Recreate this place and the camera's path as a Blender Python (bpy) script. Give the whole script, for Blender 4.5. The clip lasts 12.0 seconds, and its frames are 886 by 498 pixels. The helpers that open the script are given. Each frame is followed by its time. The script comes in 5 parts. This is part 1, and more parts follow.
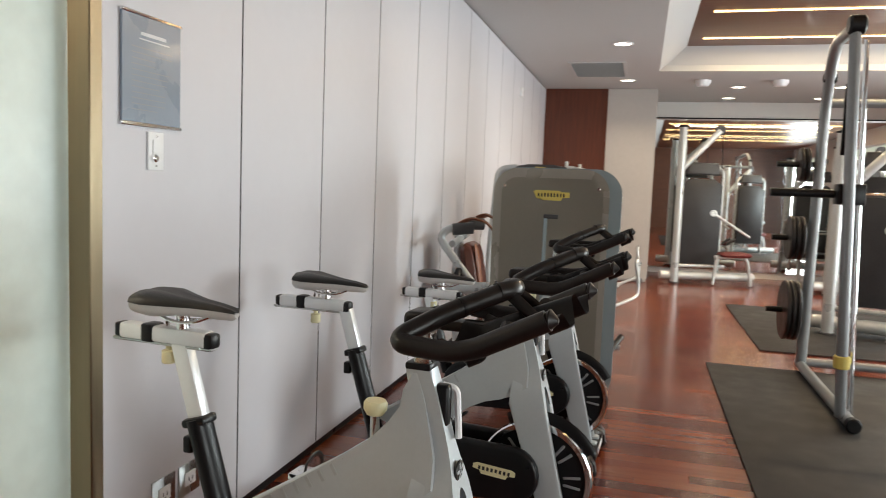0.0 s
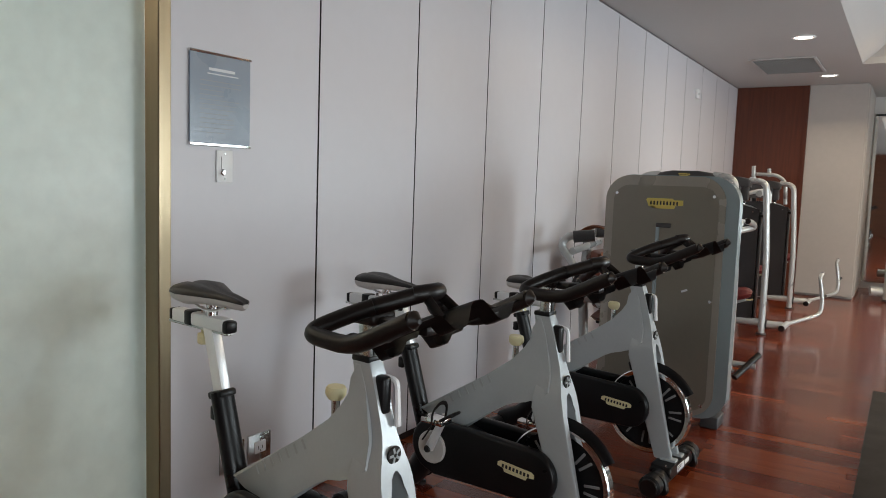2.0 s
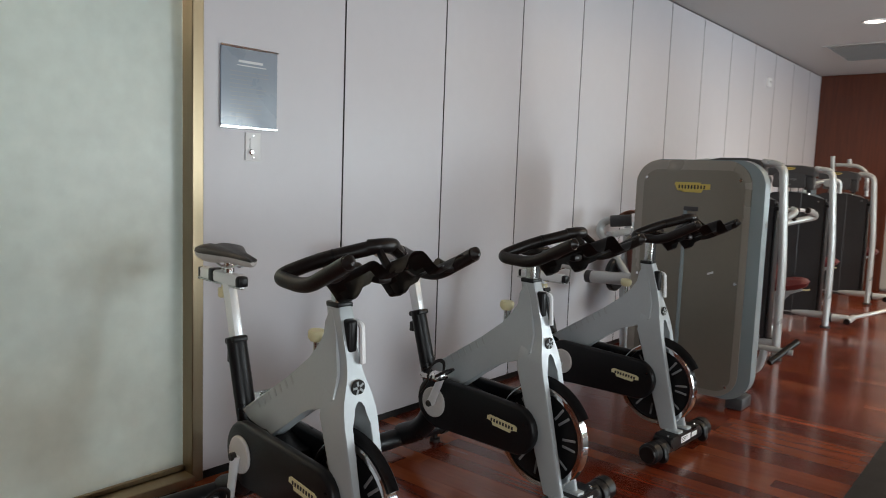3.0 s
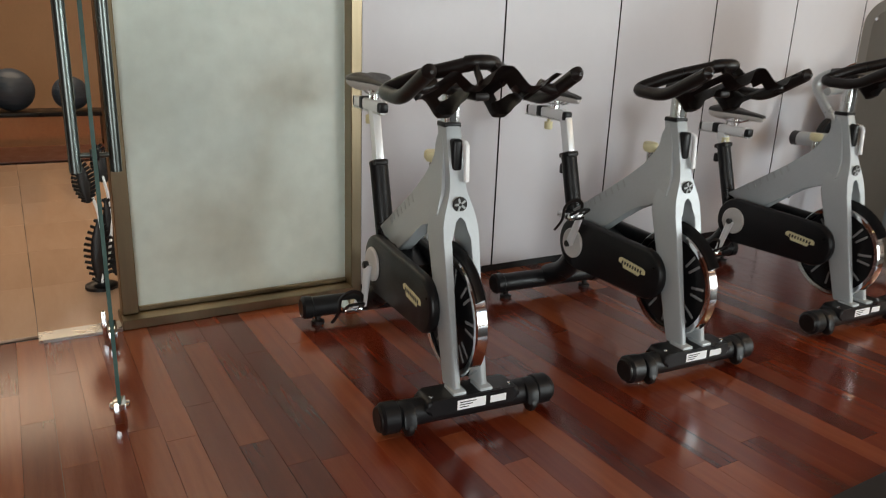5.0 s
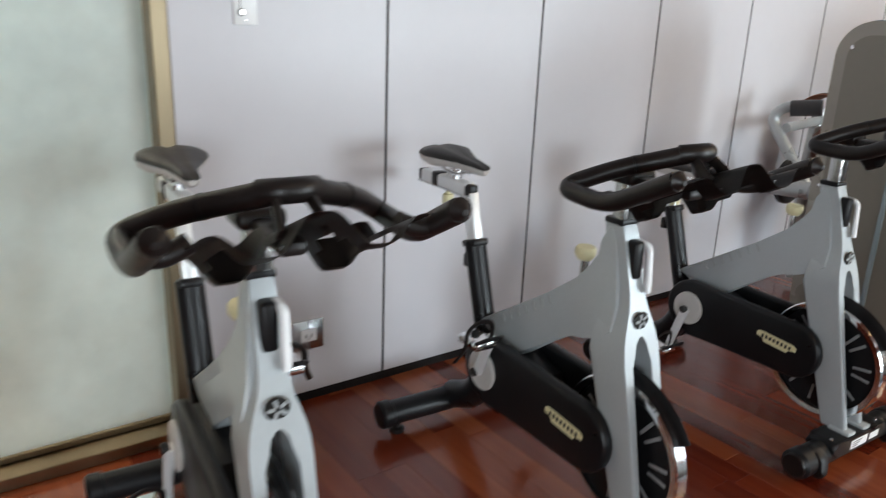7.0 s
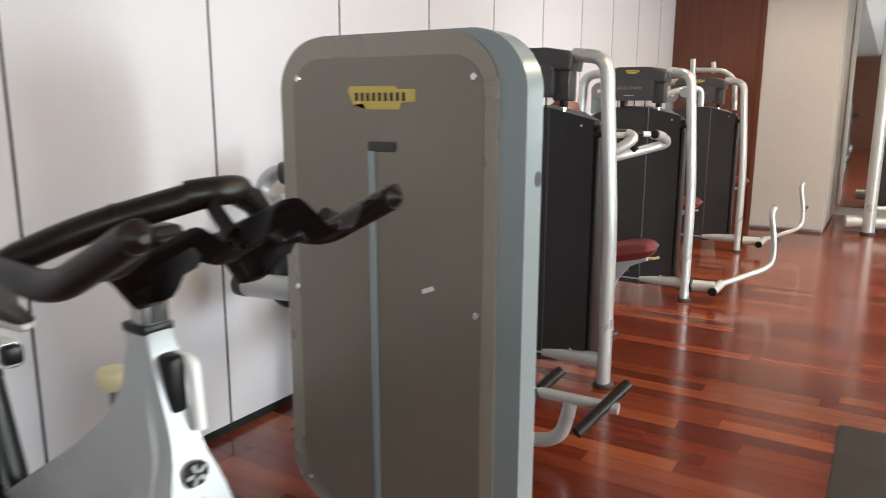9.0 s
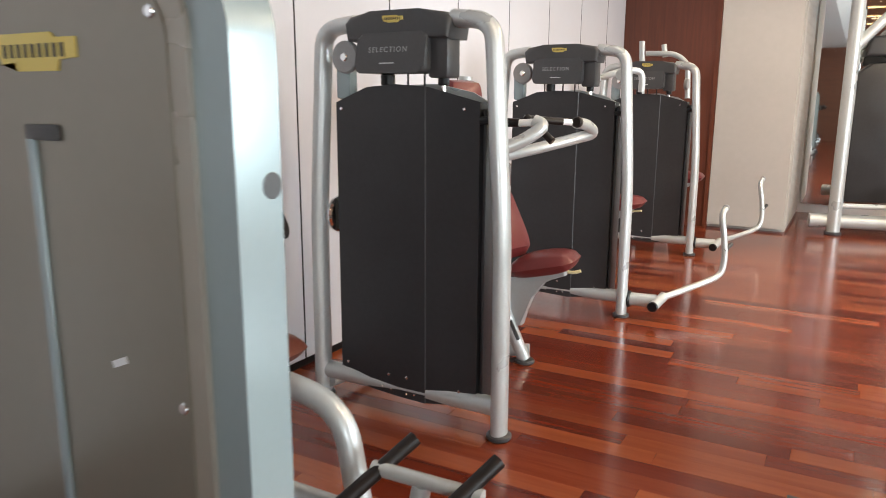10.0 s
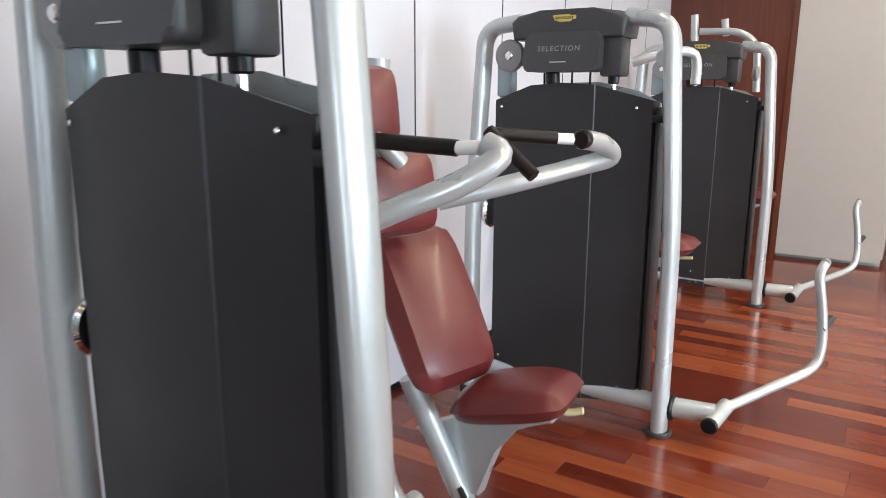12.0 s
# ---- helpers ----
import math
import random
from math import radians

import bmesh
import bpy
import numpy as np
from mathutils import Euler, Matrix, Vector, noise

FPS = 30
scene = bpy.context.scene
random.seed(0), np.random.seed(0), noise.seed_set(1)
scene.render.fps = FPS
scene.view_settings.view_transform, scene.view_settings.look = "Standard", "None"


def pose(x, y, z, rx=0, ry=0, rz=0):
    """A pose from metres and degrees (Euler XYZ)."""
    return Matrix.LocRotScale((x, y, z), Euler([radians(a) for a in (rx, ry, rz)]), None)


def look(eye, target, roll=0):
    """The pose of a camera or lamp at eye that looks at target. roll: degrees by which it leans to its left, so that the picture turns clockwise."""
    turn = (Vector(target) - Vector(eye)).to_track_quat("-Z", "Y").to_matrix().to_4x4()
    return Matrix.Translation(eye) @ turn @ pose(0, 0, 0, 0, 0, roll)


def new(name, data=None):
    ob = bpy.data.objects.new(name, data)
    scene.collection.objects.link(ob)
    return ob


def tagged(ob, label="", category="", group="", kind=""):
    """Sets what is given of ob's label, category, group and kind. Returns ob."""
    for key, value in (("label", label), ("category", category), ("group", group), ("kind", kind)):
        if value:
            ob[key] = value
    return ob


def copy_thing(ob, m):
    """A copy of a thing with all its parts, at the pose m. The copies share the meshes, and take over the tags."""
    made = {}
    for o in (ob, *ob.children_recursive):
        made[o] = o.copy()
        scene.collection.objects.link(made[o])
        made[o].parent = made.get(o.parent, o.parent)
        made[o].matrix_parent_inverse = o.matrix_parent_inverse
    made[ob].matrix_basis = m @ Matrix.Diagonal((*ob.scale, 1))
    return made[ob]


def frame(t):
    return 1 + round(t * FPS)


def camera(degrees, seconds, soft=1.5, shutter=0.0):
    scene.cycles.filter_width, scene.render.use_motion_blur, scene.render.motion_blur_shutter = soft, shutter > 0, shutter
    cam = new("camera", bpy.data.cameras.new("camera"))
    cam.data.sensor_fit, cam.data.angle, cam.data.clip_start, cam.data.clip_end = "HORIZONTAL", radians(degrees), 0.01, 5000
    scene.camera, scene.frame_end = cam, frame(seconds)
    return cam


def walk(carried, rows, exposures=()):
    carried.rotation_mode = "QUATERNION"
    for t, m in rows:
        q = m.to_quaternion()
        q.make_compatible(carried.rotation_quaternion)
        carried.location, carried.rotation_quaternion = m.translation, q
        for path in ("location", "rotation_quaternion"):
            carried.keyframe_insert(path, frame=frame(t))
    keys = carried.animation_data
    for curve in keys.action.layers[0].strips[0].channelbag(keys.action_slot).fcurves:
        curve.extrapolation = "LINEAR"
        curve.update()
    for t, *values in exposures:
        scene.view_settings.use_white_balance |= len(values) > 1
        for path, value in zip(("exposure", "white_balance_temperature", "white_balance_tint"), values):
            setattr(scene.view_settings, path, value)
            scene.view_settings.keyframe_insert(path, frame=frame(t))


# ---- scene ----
cam = camera(63.0, 12.0, soft=0.9, shutter=0.32)
PATH = [
    (0, (-0.058, 0.593, 1.309), (-0.579, 2.516, 1.132), 2.2),
    (0.5, (0.134, 0.561, 1.336), (-0.637, 2.398, 1.158), 2.0),
    (1, (0.315, 0.555, 1.36), (-0.617, 2.316, 1.18), 2.0),
    (1.5, (0.458, 0.629, 1.348), (-0.526, 2.361, 1.167), 2.0),
    (2, (0.609, 0.721, 1.35), (-0.465, 2.398, 1.165), 2.0),
    (2.5, (0.809, 0.717, 1.326), (-0.345, 2.34, 1.138), 2.0),
    (2.7, (0.926, 0.704, 1.3), (-0.273, 2.293, 1.109), 2.0),
    (4.3, (1.401, 0.969, 1.272), (-0.215, 2.09, 0.91), 2.5),
    (4.5, (1.426, 0.959, 1.243), (-0.2, 2.049, 0.835), 2.4),
    (5, (1.393, 0.99, 1.16), (-0.25, 1.978, 0.593), 2.2),
    (5.5, (1.199, 1.058, 1.218), (-0.438, 1.995, 0.551), 2.1),
    (6, (1.016, 1.141, 1.27), (-0.618, 2.067, 0.582), 2.2),
    (6.5, (0.847, 1.323, 1.309), (-0.757, 2.309, 0.637), 2.3),
    (7, (0.68, 1.674, 1.336), (-0.855, 2.814, 0.75), 2.3),
    (7.5, (0.556, 2.036, 1.322), (-0.851, 3.371, 0.836), 2.4),
    (9.3, (0.551, 3.637, 1.237), (-0.434, 5.332, 0.842), 0.3),
    (9.5, (0.558, 3.807, 1.229), (-0.416, 5.506, 0.828), 0.5),
    (10, (0.571, 4.194, 1.2), (-0.392, 5.899, 0.795), 0.3),
    (10.5, (0.514, 4.551, 1.189), (-0.448, 6.253, 0.766), 0.1),
    (11, (0.377, 4.944, 1.176), (-0.59, 6.641, 0.746), 0.2),
    (11.5, (0.257, 5.286, 1.191), (-0.766, 6.951, 0.765), 0.3),
    (12, (0.168, 5.648, 1.225), (-0.89, 7.291, 0.795), 0.2),
]
EXPOSURES = [(0.0, -0.22, 7000, 10), (0.5, -0.48, 7000, 10), (1.0, -0.70, 6950, 10), (1.5, -0.76, 6850, 10), (2.5, -0.81, 6650, 10), (3.5, -0.76, 6800, 10), (4.5, -0.70, 7150, 11),
             (5.0, -0.56, 7100, 11), (5.5, -0.22, 6900, 11), (6.5, -0.15, 6500, 10), (7.5, -0.28, 6550, 10), (9.5, 0.08, 6900, 11), (10.5, 0.12, 6400, 10), (12.0, 0.08, 6050, 9)]
walk(cam, [(t, look(eye, target, roll)) for t, eye, target, roll in PATH], EXPOSURES)


# ---- light ----
world = bpy.data.worlds.new("world")
scene.world = world
world.use_nodes = True
wn = world.node_tree.nodes
sky = wn.new("ShaderNodeTexSky")
sky.sky_type, sky.sun_disc = "NISHITA", False
sky.sun_elevation, sky.sun_rotation = radians(40), radians(120)
world.node_tree.links.new(sky.outputs[0], wn["Background"].inputs[0])
wn["Background"].inputs[1].default_value = 0.10


def area(name, m, sx, sy, watts, colour):
    data = bpy.data.lights.new(name, "AREA")
    data.shape, data.size, data.size_y, data.energy, data.color = "RECTANGLE", sx, sy, watts, colour
    ob = new(name, data)
    ob.matrix_world = m
    return ob


def spot(name, x, y, z, watts, colour, degrees=120, blend=0.6):
    data = bpy.data.lights.new(name, "SPOT")
    data.energy, data.color, data.spot_size, data.spot_blend, data.shadow_soft_size = watts, colour, radians(degrees), blend, 0.05
    ob = new(name, data)
    ob.matrix_world = pose(x, y, z)
    return ob


WALL_X, CEIL = -1.52, 2.79
EAST, SOUTH, NORTH = 5.2, -3.5, 13.2
area("window_light", look((EAST - 0.05, 6.0, 1.28), (0, 5.4, 1.0)), 4.6, 2.2, 165, (0.82, 0.93, 1.0))
area("window_light_bright", look((EAST - 0.06, 6.6, 1.22), (-1.5, 4.6, 0.95)), 0.9, 1.6, 150, (0.80, 0.93, 1.0))
# added fill for the bikes and the screen, no known window there
area("fill_light_south", look((EAST - 0.05, -1.1, 1.28), (0, 0.4, 1.0)), 2.4, 2.2, 210, (0.82, 0.93, 1.0))
area("window_light_north", look((EAST - 0.05, 9.5, 1.6), (-1.5, 6.4, 0.9)), 0.55, 1.5, 150, (0.78, 0.92, 1.0))
for lx, ly, watts in ((-0.33, 8.21, 28), (-0.33, 10.68, 26), (1.12, 12.5, 28), (2.4, 12.5, 28), (1.12, 11.3, 28), (2.4, 11.3, 28)):
    spot("downlight_lamp", lx, ly, CEIL - 0.03, watts, (1.0, 0.88, 0.74))
for lx, ly, watts in ((2.4, 2.7, 6), (2.4, 6.3, 70), (2.4, 9.3, 120)):
    area("ceiling_slot_lamp", pose(lx, ly, 3.0), 3.6, 0.08, watts, (1.0, 0.80, 0.55))
area("corridor_lamp", pose(-3.2, 1.2, 2.7), 1.0, 1.6, 52, (1.0, 0.80, 0.60))
area("studio_lamp", pose(-6.6, 1.2, 2.7), 1.6, 2.4, 55, (1.0, 0.80, 0.60))


# ---- materials ----
def mat(name, colour, rough=0.5, metal=0.0, vary=0.08, scale=8.0, bump=0.0, bump_scale=200.0, coat=0.0, per_object=0.0, rough_vary=0.08, stretch=(1, 1, 1), spec=0.5):
    m = bpy.data.materials.new(name)
    m.use_nodes = True
    n, l = m.node_tree.nodes, m.node_tree.links
    b = n["Principled BSDF"]
    b.inputs["Metallic"].default_value = metal
    b.inputs["Specular IOR Level"].default_value = spec
    if coat:
        b.inputs["Coat Weight"].default_value = coat
        b.inputs["Coat Roughness"].default_value = 0.12
    tc = n.new("ShaderNodeTexCoord")
    mp = n.new("ShaderNodeMapping")
    mp.inputs["Scale"].default_value = stretch
    l.new(tc.outputs["Object"], mp.inputs[0])
    big, fine = n.new("ShaderNodeTexNoise"), n.new("ShaderNodeTexNoise")
    big.inputs["Scale"].default_value, fine.inputs["Scale"].default_value = scale, scale * 14
    big.inputs["Detail"].default_value = fine.inputs["Detail"].default_value = 4
    l.new(mp.outputs[0], big.inputs[0]), l.new(mp.outputs[0], fine.inputs[0])
    add = n.new("ShaderNodeMath")
    add.operation = "ADD"
    half = n.new("ShaderNodeMath")
    half.operation, half.inputs[1].default_value = "MULTIPLY", 0.5
    l.new(fine.outputs[0], half.inputs[0])
    l.new(big.outputs[0], add.inputs[0]), l.new(half.outputs[0], add.inputs[1])
    src = add.outputs[0]
    if per_object:
        info, mul, plus = n.new("ShaderNodeObjectInfo"), n.new("ShaderNodeMath"), n.new("ShaderNodeMath")
        mul.operation, mul.inputs[1].default_value, plus.operation = "MULTIPLY", per_object, "ADD"
        l.new(info.outputs["Random"], mul.inputs[0])
        l.new(mul.outputs[0], plus.inputs[0]), l.new(src, plus.inputs[1])
        src = plus.outputs[0]
    ramp = n.new("ShaderNodeMapRange")
    ramp.inputs["From Min"].default_value, ramp.inputs["From Max"].default_value = 0.4, 1.1 + per_object
    ramp.inputs["To Min"].default_value, ramp.inputs["To Max"].default_value = 1 - vary * 2, 1 + vary * 2
    l.new(src, ramp.inputs[0])
    mix = n.new("ShaderNodeVectorMath")
    mix.operation = "SCALE"
    mix.inputs[0].default_value = colour
    l.new(ramp.outputs[0], mix.inputs["Scale"])
    l.new(mix.outputs[0], b.inputs["Base Color"])
    rr = n.new("ShaderNodeMapRange")
    rr.inputs["From Min"].default_value, rr.inputs["From Max"].default_value = 0.3, 0.7
    rr.inputs["To Min"].default_value, rr.inputs["To Max"].default_value = max(0.02, rough - rough_vary), rough + rough_vary
    l.new(big.outputs[0], rr.inputs[0]), l.new(rr.outputs[0], b.inputs["Roughness"])
    if bump:
        bn, bp = n.new("ShaderNodeTexNoise"), n.new("ShaderNodeBump")
        bn.inputs["Scale"].default_value = bump_scale
        bn.inputs["Detail"].default_value = 3
        bp.inputs["Strength"].default_value, bp.inputs["Distance"].default_value = bump, 0.002
        l.new(mp.outputs[0], bn.inputs[0]), l.new(bn.outputs[0], bp.inputs["Height"]), l.new(bp.outputs[0], b.inputs["Normal"])
    return m


def glow(name, colour, strength):
    m = bpy.data.materials.new(name)
    m.use_nodes = True
    b = m.node_tree.nodes["Principled BSDF"]
    b.inputs["Base Color"].default_value = (*colour, 1)
    b.inputs["Emission Color"].default_value = (*colour, 1)
    b.inputs["Emission Strength"].default_value = strength
    return m


def glass(name, colour, rough=0.0, ior=1.45):
    m = bpy.data.materials.new(name)
    m.use_nodes = True
    b = m.node_tree.nodes["Principled BSDF"]
    b.inputs["Base Color"].default_value = (*colour, 1)
    b.inputs["Transmission Weight"].default_value = 1.0
    b.inputs["Roughness"].default_value = rough
    b.inputs["IOR"].default_value = ior
    return m


def wood(name, dark, mid, light, rough=0.17, along=(1.2, 18, 18), per_object=0.95, island=False, coat=0.20):
    """Lacquered timber: long grain, fine pores and a tone of its own for each board."""
    m = bpy.data.materials.new(name)
    m.use_nodes = True
    n, l = m.node_tree.nodes, m.node_tree.links
    b = n["Principled BSDF"]
    tc, mp = n.new("ShaderNodeTexCoord"), n.new("ShaderNodeMapping")
    mp.inputs["Scale"].default_value = along
    l.new(tc.outputs["Object"], mp.inputs[0])
    if island:
        info, out = n.new("ShaderNodeNewGeometry"), "Random Per Island"
    else:
        info, out = n.new("ShaderNodeObjectInfo"), "Random"
    shift = n.new("ShaderNodeVectorMath")
    shift.operation = "SCALE"
    shift.inputs[0].default_value = (37, 91, 53)
    l.new(info.outputs[out], shift.inputs["Scale"]), l.new(shift.outputs[0], mp.inputs["Location"])
    g1, g2 = n.new("ShaderNodeTexNoise"), n.new("ShaderNodeTexNoise")
    g1.inputs["Scale"].default_value, g1.inputs["Detail"].default_value, g1.inputs["Distortion"].default_value = 1.5, 5, 0.6
    g2.inputs["Scale"].default_value, g2.inputs["Detail"].default_value = 14, 4
    l.new(mp.outputs[0], g1.inputs[0]), l.new(mp.outputs[0], g2.inputs[0])
    a, c, d = n.new("ShaderNodeMath"), n.new("ShaderNodeMath"), n.new("ShaderNodeMath")
    soft = n.new("ShaderNodeMath")
    soft.operation, soft.inputs[1].default_value, soft.inputs[2].default_value = "MULTIPLY_ADD", 0.55, 0.22
    l.new(g1.outputs[0], soft.inputs[0])
    a.operation, a.inputs[1].default_value = "MULTIPLY_ADD", 0.16
    l.new(g2.outputs[0], a.inputs[0]), l.new(soft.outputs[0], a.inputs[2])
    c.operation, c.inputs[1].default_value = "MULTIPLY", per_object
    l.new(info.outputs[out], c.inputs[0])
    d.operation = "ADD"
    l.new(a.outputs[0], d.inputs[0]), l.new(c.outputs[0], d.inputs[1])
    ramp = n.new("ShaderNodeValToRGB")
    e = ramp.color_ramp.elements
    e[0].position, e[0].color = 0.30, (*dark, 1)
    e[1].position, e[1].color = 0.95, (*light, 1)
    k = e.new(0.60)
    k.color = (*mid, 1)
    norm = n.new("ShaderNodeMath")
    norm.operation, norm.inputs[1].default_value = "DIVIDE", 1.0 + per_object * 0.75
    l.new(d.outputs[0], norm.inputs[0]), l.new(norm.outputs[0], ramp.inputs[0]), l.new(ramp.outputs[0], b.inputs["Base Color"])
    rr = n.new("ShaderNodeMapRange")
    rr.inputs["To Min"].default_value, rr.inputs["To Max"].default_value = rough - 0.05, rough + 0.10
    l.new(g1.outputs[0], rr.inputs[0]), l.new(rr.outputs[0], b.inputs["Roughness"])
    b.inputs["Coat Weight"].default_value, b.inputs["Coat Roughness"].default_value = coat, 0.10
    bp = n.new("ShaderNodeBump")
    bp.inputs["Strength"].default_value, bp.inputs["Distance"].default_value = 0.12, 0.001
    l.new(g2.outputs[0], bp.inputs["Height"]), l.new(bp.outputs[0], b.inputs["Normal"])
    return m


PANEL = mat("wall_panel_laminate", (0.62, 0.61, 0.645), 0.42, vary=0.015, scale=1.2, bump=0.05, bump_scale=300)
PLASTER = mat("white_plaster", (0.74, 0.72, 0.70), 0.7, vary=0.02, scale=1.5, bump=0.08)
PIER = mat("warm_grey_paint", (0.46, 0.43, 0.405), 0.65, vary=0.03, scale=1.2, bump=0.08)
POST_ALU = mat("polished_aluminium", (0.80, 0.82, 0.83), 0.30, 0.25, vary=0.02, scale=8, rough_vary=0.03, coat=0.2)
# darkened tube enamel: the backlit side's shade is in the colour
SMITH_SHADED = mat("shaded_grey_enamel", (0.25, 0.262, 0.27), 0.36, 0.35, vary=0.06, scale=5, coat=0.2)
CEILING_WHITE = mat("ceiling_paint", (0.54, 0.54, 0.535), 0.8, vary=0.015, scale=1.0, bump=0.06)
COVE_GREY = mat("cove_paint", (0.50, 0.50, 0.50), 0.75, vary=0.02, scale=1.0)
PLANK = wood("red_floor_plank", (0.088, 0.0105, 0.0045), (0.165, 0.0265, 0.0092), (0.310, 0.080, 0.028))
PLANK_FAR = wood("red_floor_far", (0.088, 0.0105, 0.0045), (0.165, 0.0265, 0.0092), (0.310, 0.080, 0.028), island=True)
DARK_WOOD = wood("dark_red_veneer", (0.055, 0.013, 0.006), (0.115, 0.029, 0.013), (0.18, 0.050, 0.022), rough=0.35, along=(18, 18, 1.2), per_object=0.1, coat=0.1)
CEIL_WOOD = wood("ceiling_veneer", (0.07, 0.022, 0.010), (0.13, 0.042, 0.018), (0.18, 0.062, 0.028), rough=0.35, along=(1.2, 18, 18), per_object=0.1, coat=0.1)
BRONZE = mat("brushed_bronze", (0.27, 0.215, 0.14), 0.36, 1.0, vary=0.06, scale=5, bump=0.1, bump_scale=400, stretch=(1, 1, 0.05))
STEEL = mat("brushed_steel", (0.55, 0.56, 0.55), 0.28, 1.0, vary=0.05, scale=6, bump=0.05, bump_scale=500, stretch=(1, 1, 0.06))
HANDLE = mat("dull_steel", (0.11, 0.125, 0.12), 0.30, 1.0, vary=0.06, scale=6, stretch=(1, 1, 0.06))
EMBOSS = mat("embossed_silver", (0.40, 0.42, 0.43), 0.40, 0.3, vary=0.04, scale=8)
CHROME = mat("chrome", (0.80, 0.81, 0.82), 0.08, 1.0, vary=0.02, scale=9, rough_vary=0.03)
SILVER = mat("silver_paint", (0.45, 0.485, 0.50), 0.36, 0.15, vary=0.03, scale=6, bump=0.04, bump_scale=900, coat=0.25)
SILVER_WARM = mat("warm_silver_shell", (0.225, 0.205, 0.17), 0.30, 0.35, vary=0.025, scale=3, bump=0.05, bump_scale=900, coat=0.3, rough_vary=0.02)
TUBE = mat("grey_tube_enamel", (0.50, 0.525, 0.53), 0.33, 0.35, vary=0.04, scale=5, coat=0.35)
# lighter copy of the warm silver: light from above painted into the surround
TOP_LIT_SHELL = mat("top_lit_warm_silver", (0.315, 0.29, 0.25), 0.28, 0.2, vary=0.03, scale=3, coat=0.35, rough_vary=0.02)
# grey trim with the windows' bluish reflection mixed into its colour
WINDOW_TINT_TRIM = mat("window_tinted_enamel", (0.290, 0.355, 0.375), 0.26, 0.25, vary=0.02, rough_vary=0.015, scale=5, coat=0.15)
BLACK_PLASTIC = mat("black_plastic", (0.008, 0.008, 0.009), 0.34, vary=0.12, scale=7, bump=0.1, bump_scale=700, spec=0.28)
BLACK_GRIP = mat("black_rubber_grip", (0.011, 0.008, 0.0075), 0.38, vary=0.15, scale=10, bump=0.15, bump_scale=600, spec=0.35)
CHARCOAL = mat("charcoal_sheet", (0.032, 0.032, 0.035), 0.42, vary=0.10, scale=4, bump=0.12, bump_scale=900, spec=0.35)
GREY_PLASTIC = mat("dark_grey_plastic", (0.055, 0.055, 0.058), 0.42, vary=0.08, scale=6, bump=0.1, bump_scale=800, spec=0.4)
MID_GREY = mat("mid_grey_plastic", (0.26, 0.26, 0.265), 0.45, vary=0.06, scale=6)
SADDLE_BLACK = mat("saddle_vinyl", (0.013, 0.011, 0.010), 0.45, vary=0.12, scale=12, bump=0.2, bump_scale=500)
SHELL_GREY = mat("pale_grey_shell", (0.58, 0.56, 0.54), 0.45, vary=0.05, scale=8)
CREAM = mat("cream_plastic", (0.72, 0.66, 0.40), 0.42, vary=0.05, scale=15)
WHITE_PLASTIC = mat("white_plastic", (0.86, 0.87, 0.88), 0.35, vary=0.02, scale=12)
YELLOW = mat("yellow_badge", (0.66, 0.52, 0.13), 0.35, vary=0.03, scale=20)
INK_AND_GAP_BLACK = mat("ink_and_gap_black", (0.015, 0.015, 0.014), 0.4, vary=0.05, scale=20)
GREY_INK = mat("grey_ink", (0.30, 0.31, 0.32), 0.5, vary=0.03, scale=20)
WHITE_INK = mat("white_ink", (0.72, 0.74, 0.76), 0.5, vary=0.03, scale=20)
RUBBER_MAT = mat("rubber_mat", (0.023, 0.021, 0.021), 0.7, vary=0.18, scale=6, bump=0.4, bump_scale=500)
LEATHER = mat("oxblood_vinyl", (0.135, 0.021, 0.022), 0.38, vary=0.08, scale=7, bump=0.2, bump_scale=420, coat=0.1)
LEATHER_BROWN = mat("brown_vinyl", (0.105, 0.030, 0.019), 0.36, vary=0.10, scale=7, bump=0.2, bump_scale=420, coat=0.1)
STRAP = mat("tan_strap", (0.24, 0.085, 0.042), 0.5, vary=0.1, scale=12, bump=0.3, bump_scale=500)
SIGN_BLUE = mat("blue_grey_sign", (0.19, 0.24, 0.31), 0.30, vary=0.03, scale=5, coat=0.6)
STONE = wood("pale_travertine", (0.50, 0.345, 0.25), (0.60, 0.43, 0.32), (0.68, 0.52, 0.40), rough=0.12, along=(1.0, 6, 1), per_object=0.3, coat=0.5)
PEACH = mat("peach_wall", (0.62, 0.44, 0.28), 0.65, vary=0.03, scale=2)
BALL_BLUE = mat("slate_blue_ball", (0.045, 0.070, 0.105), 0.40, vary=0.08, scale=6)
FROST = mat("frosted_glass", (0.695, 0.795, 0.78), 0.38, vary=0.10, scale=1.0)
FROST.node_tree.nodes["Principled BSDF"].inputs["Transmission Weight"].default_value = 0.64
CLEAR = glass("clear_glass", (0.90, 0.95, 0.93), 0.0)
EDGE = mat("green_glass_edge", (0.05, 0.10, 0.09), 0.15, vary=0.1, scale=10, coat=0.5)
MIRROR = mat("mirror_silver", (0.86, 0.88, 0.87), 0.02, 1.0, vary=0.01, scale=2, rough_vary=0.01)
LAMP_GLOW = glow("lamp_glow", (1.0, 0.90, 0.76), 14.0)
TAN_WALL = mat("tan_wall", (0.34, 0.22, 0.13), 0.6, vary=0.06, scale=1.0)
SLOT_GLOW = glow("slot_glow", (1.0, 0.66, 0.30), 5.0)


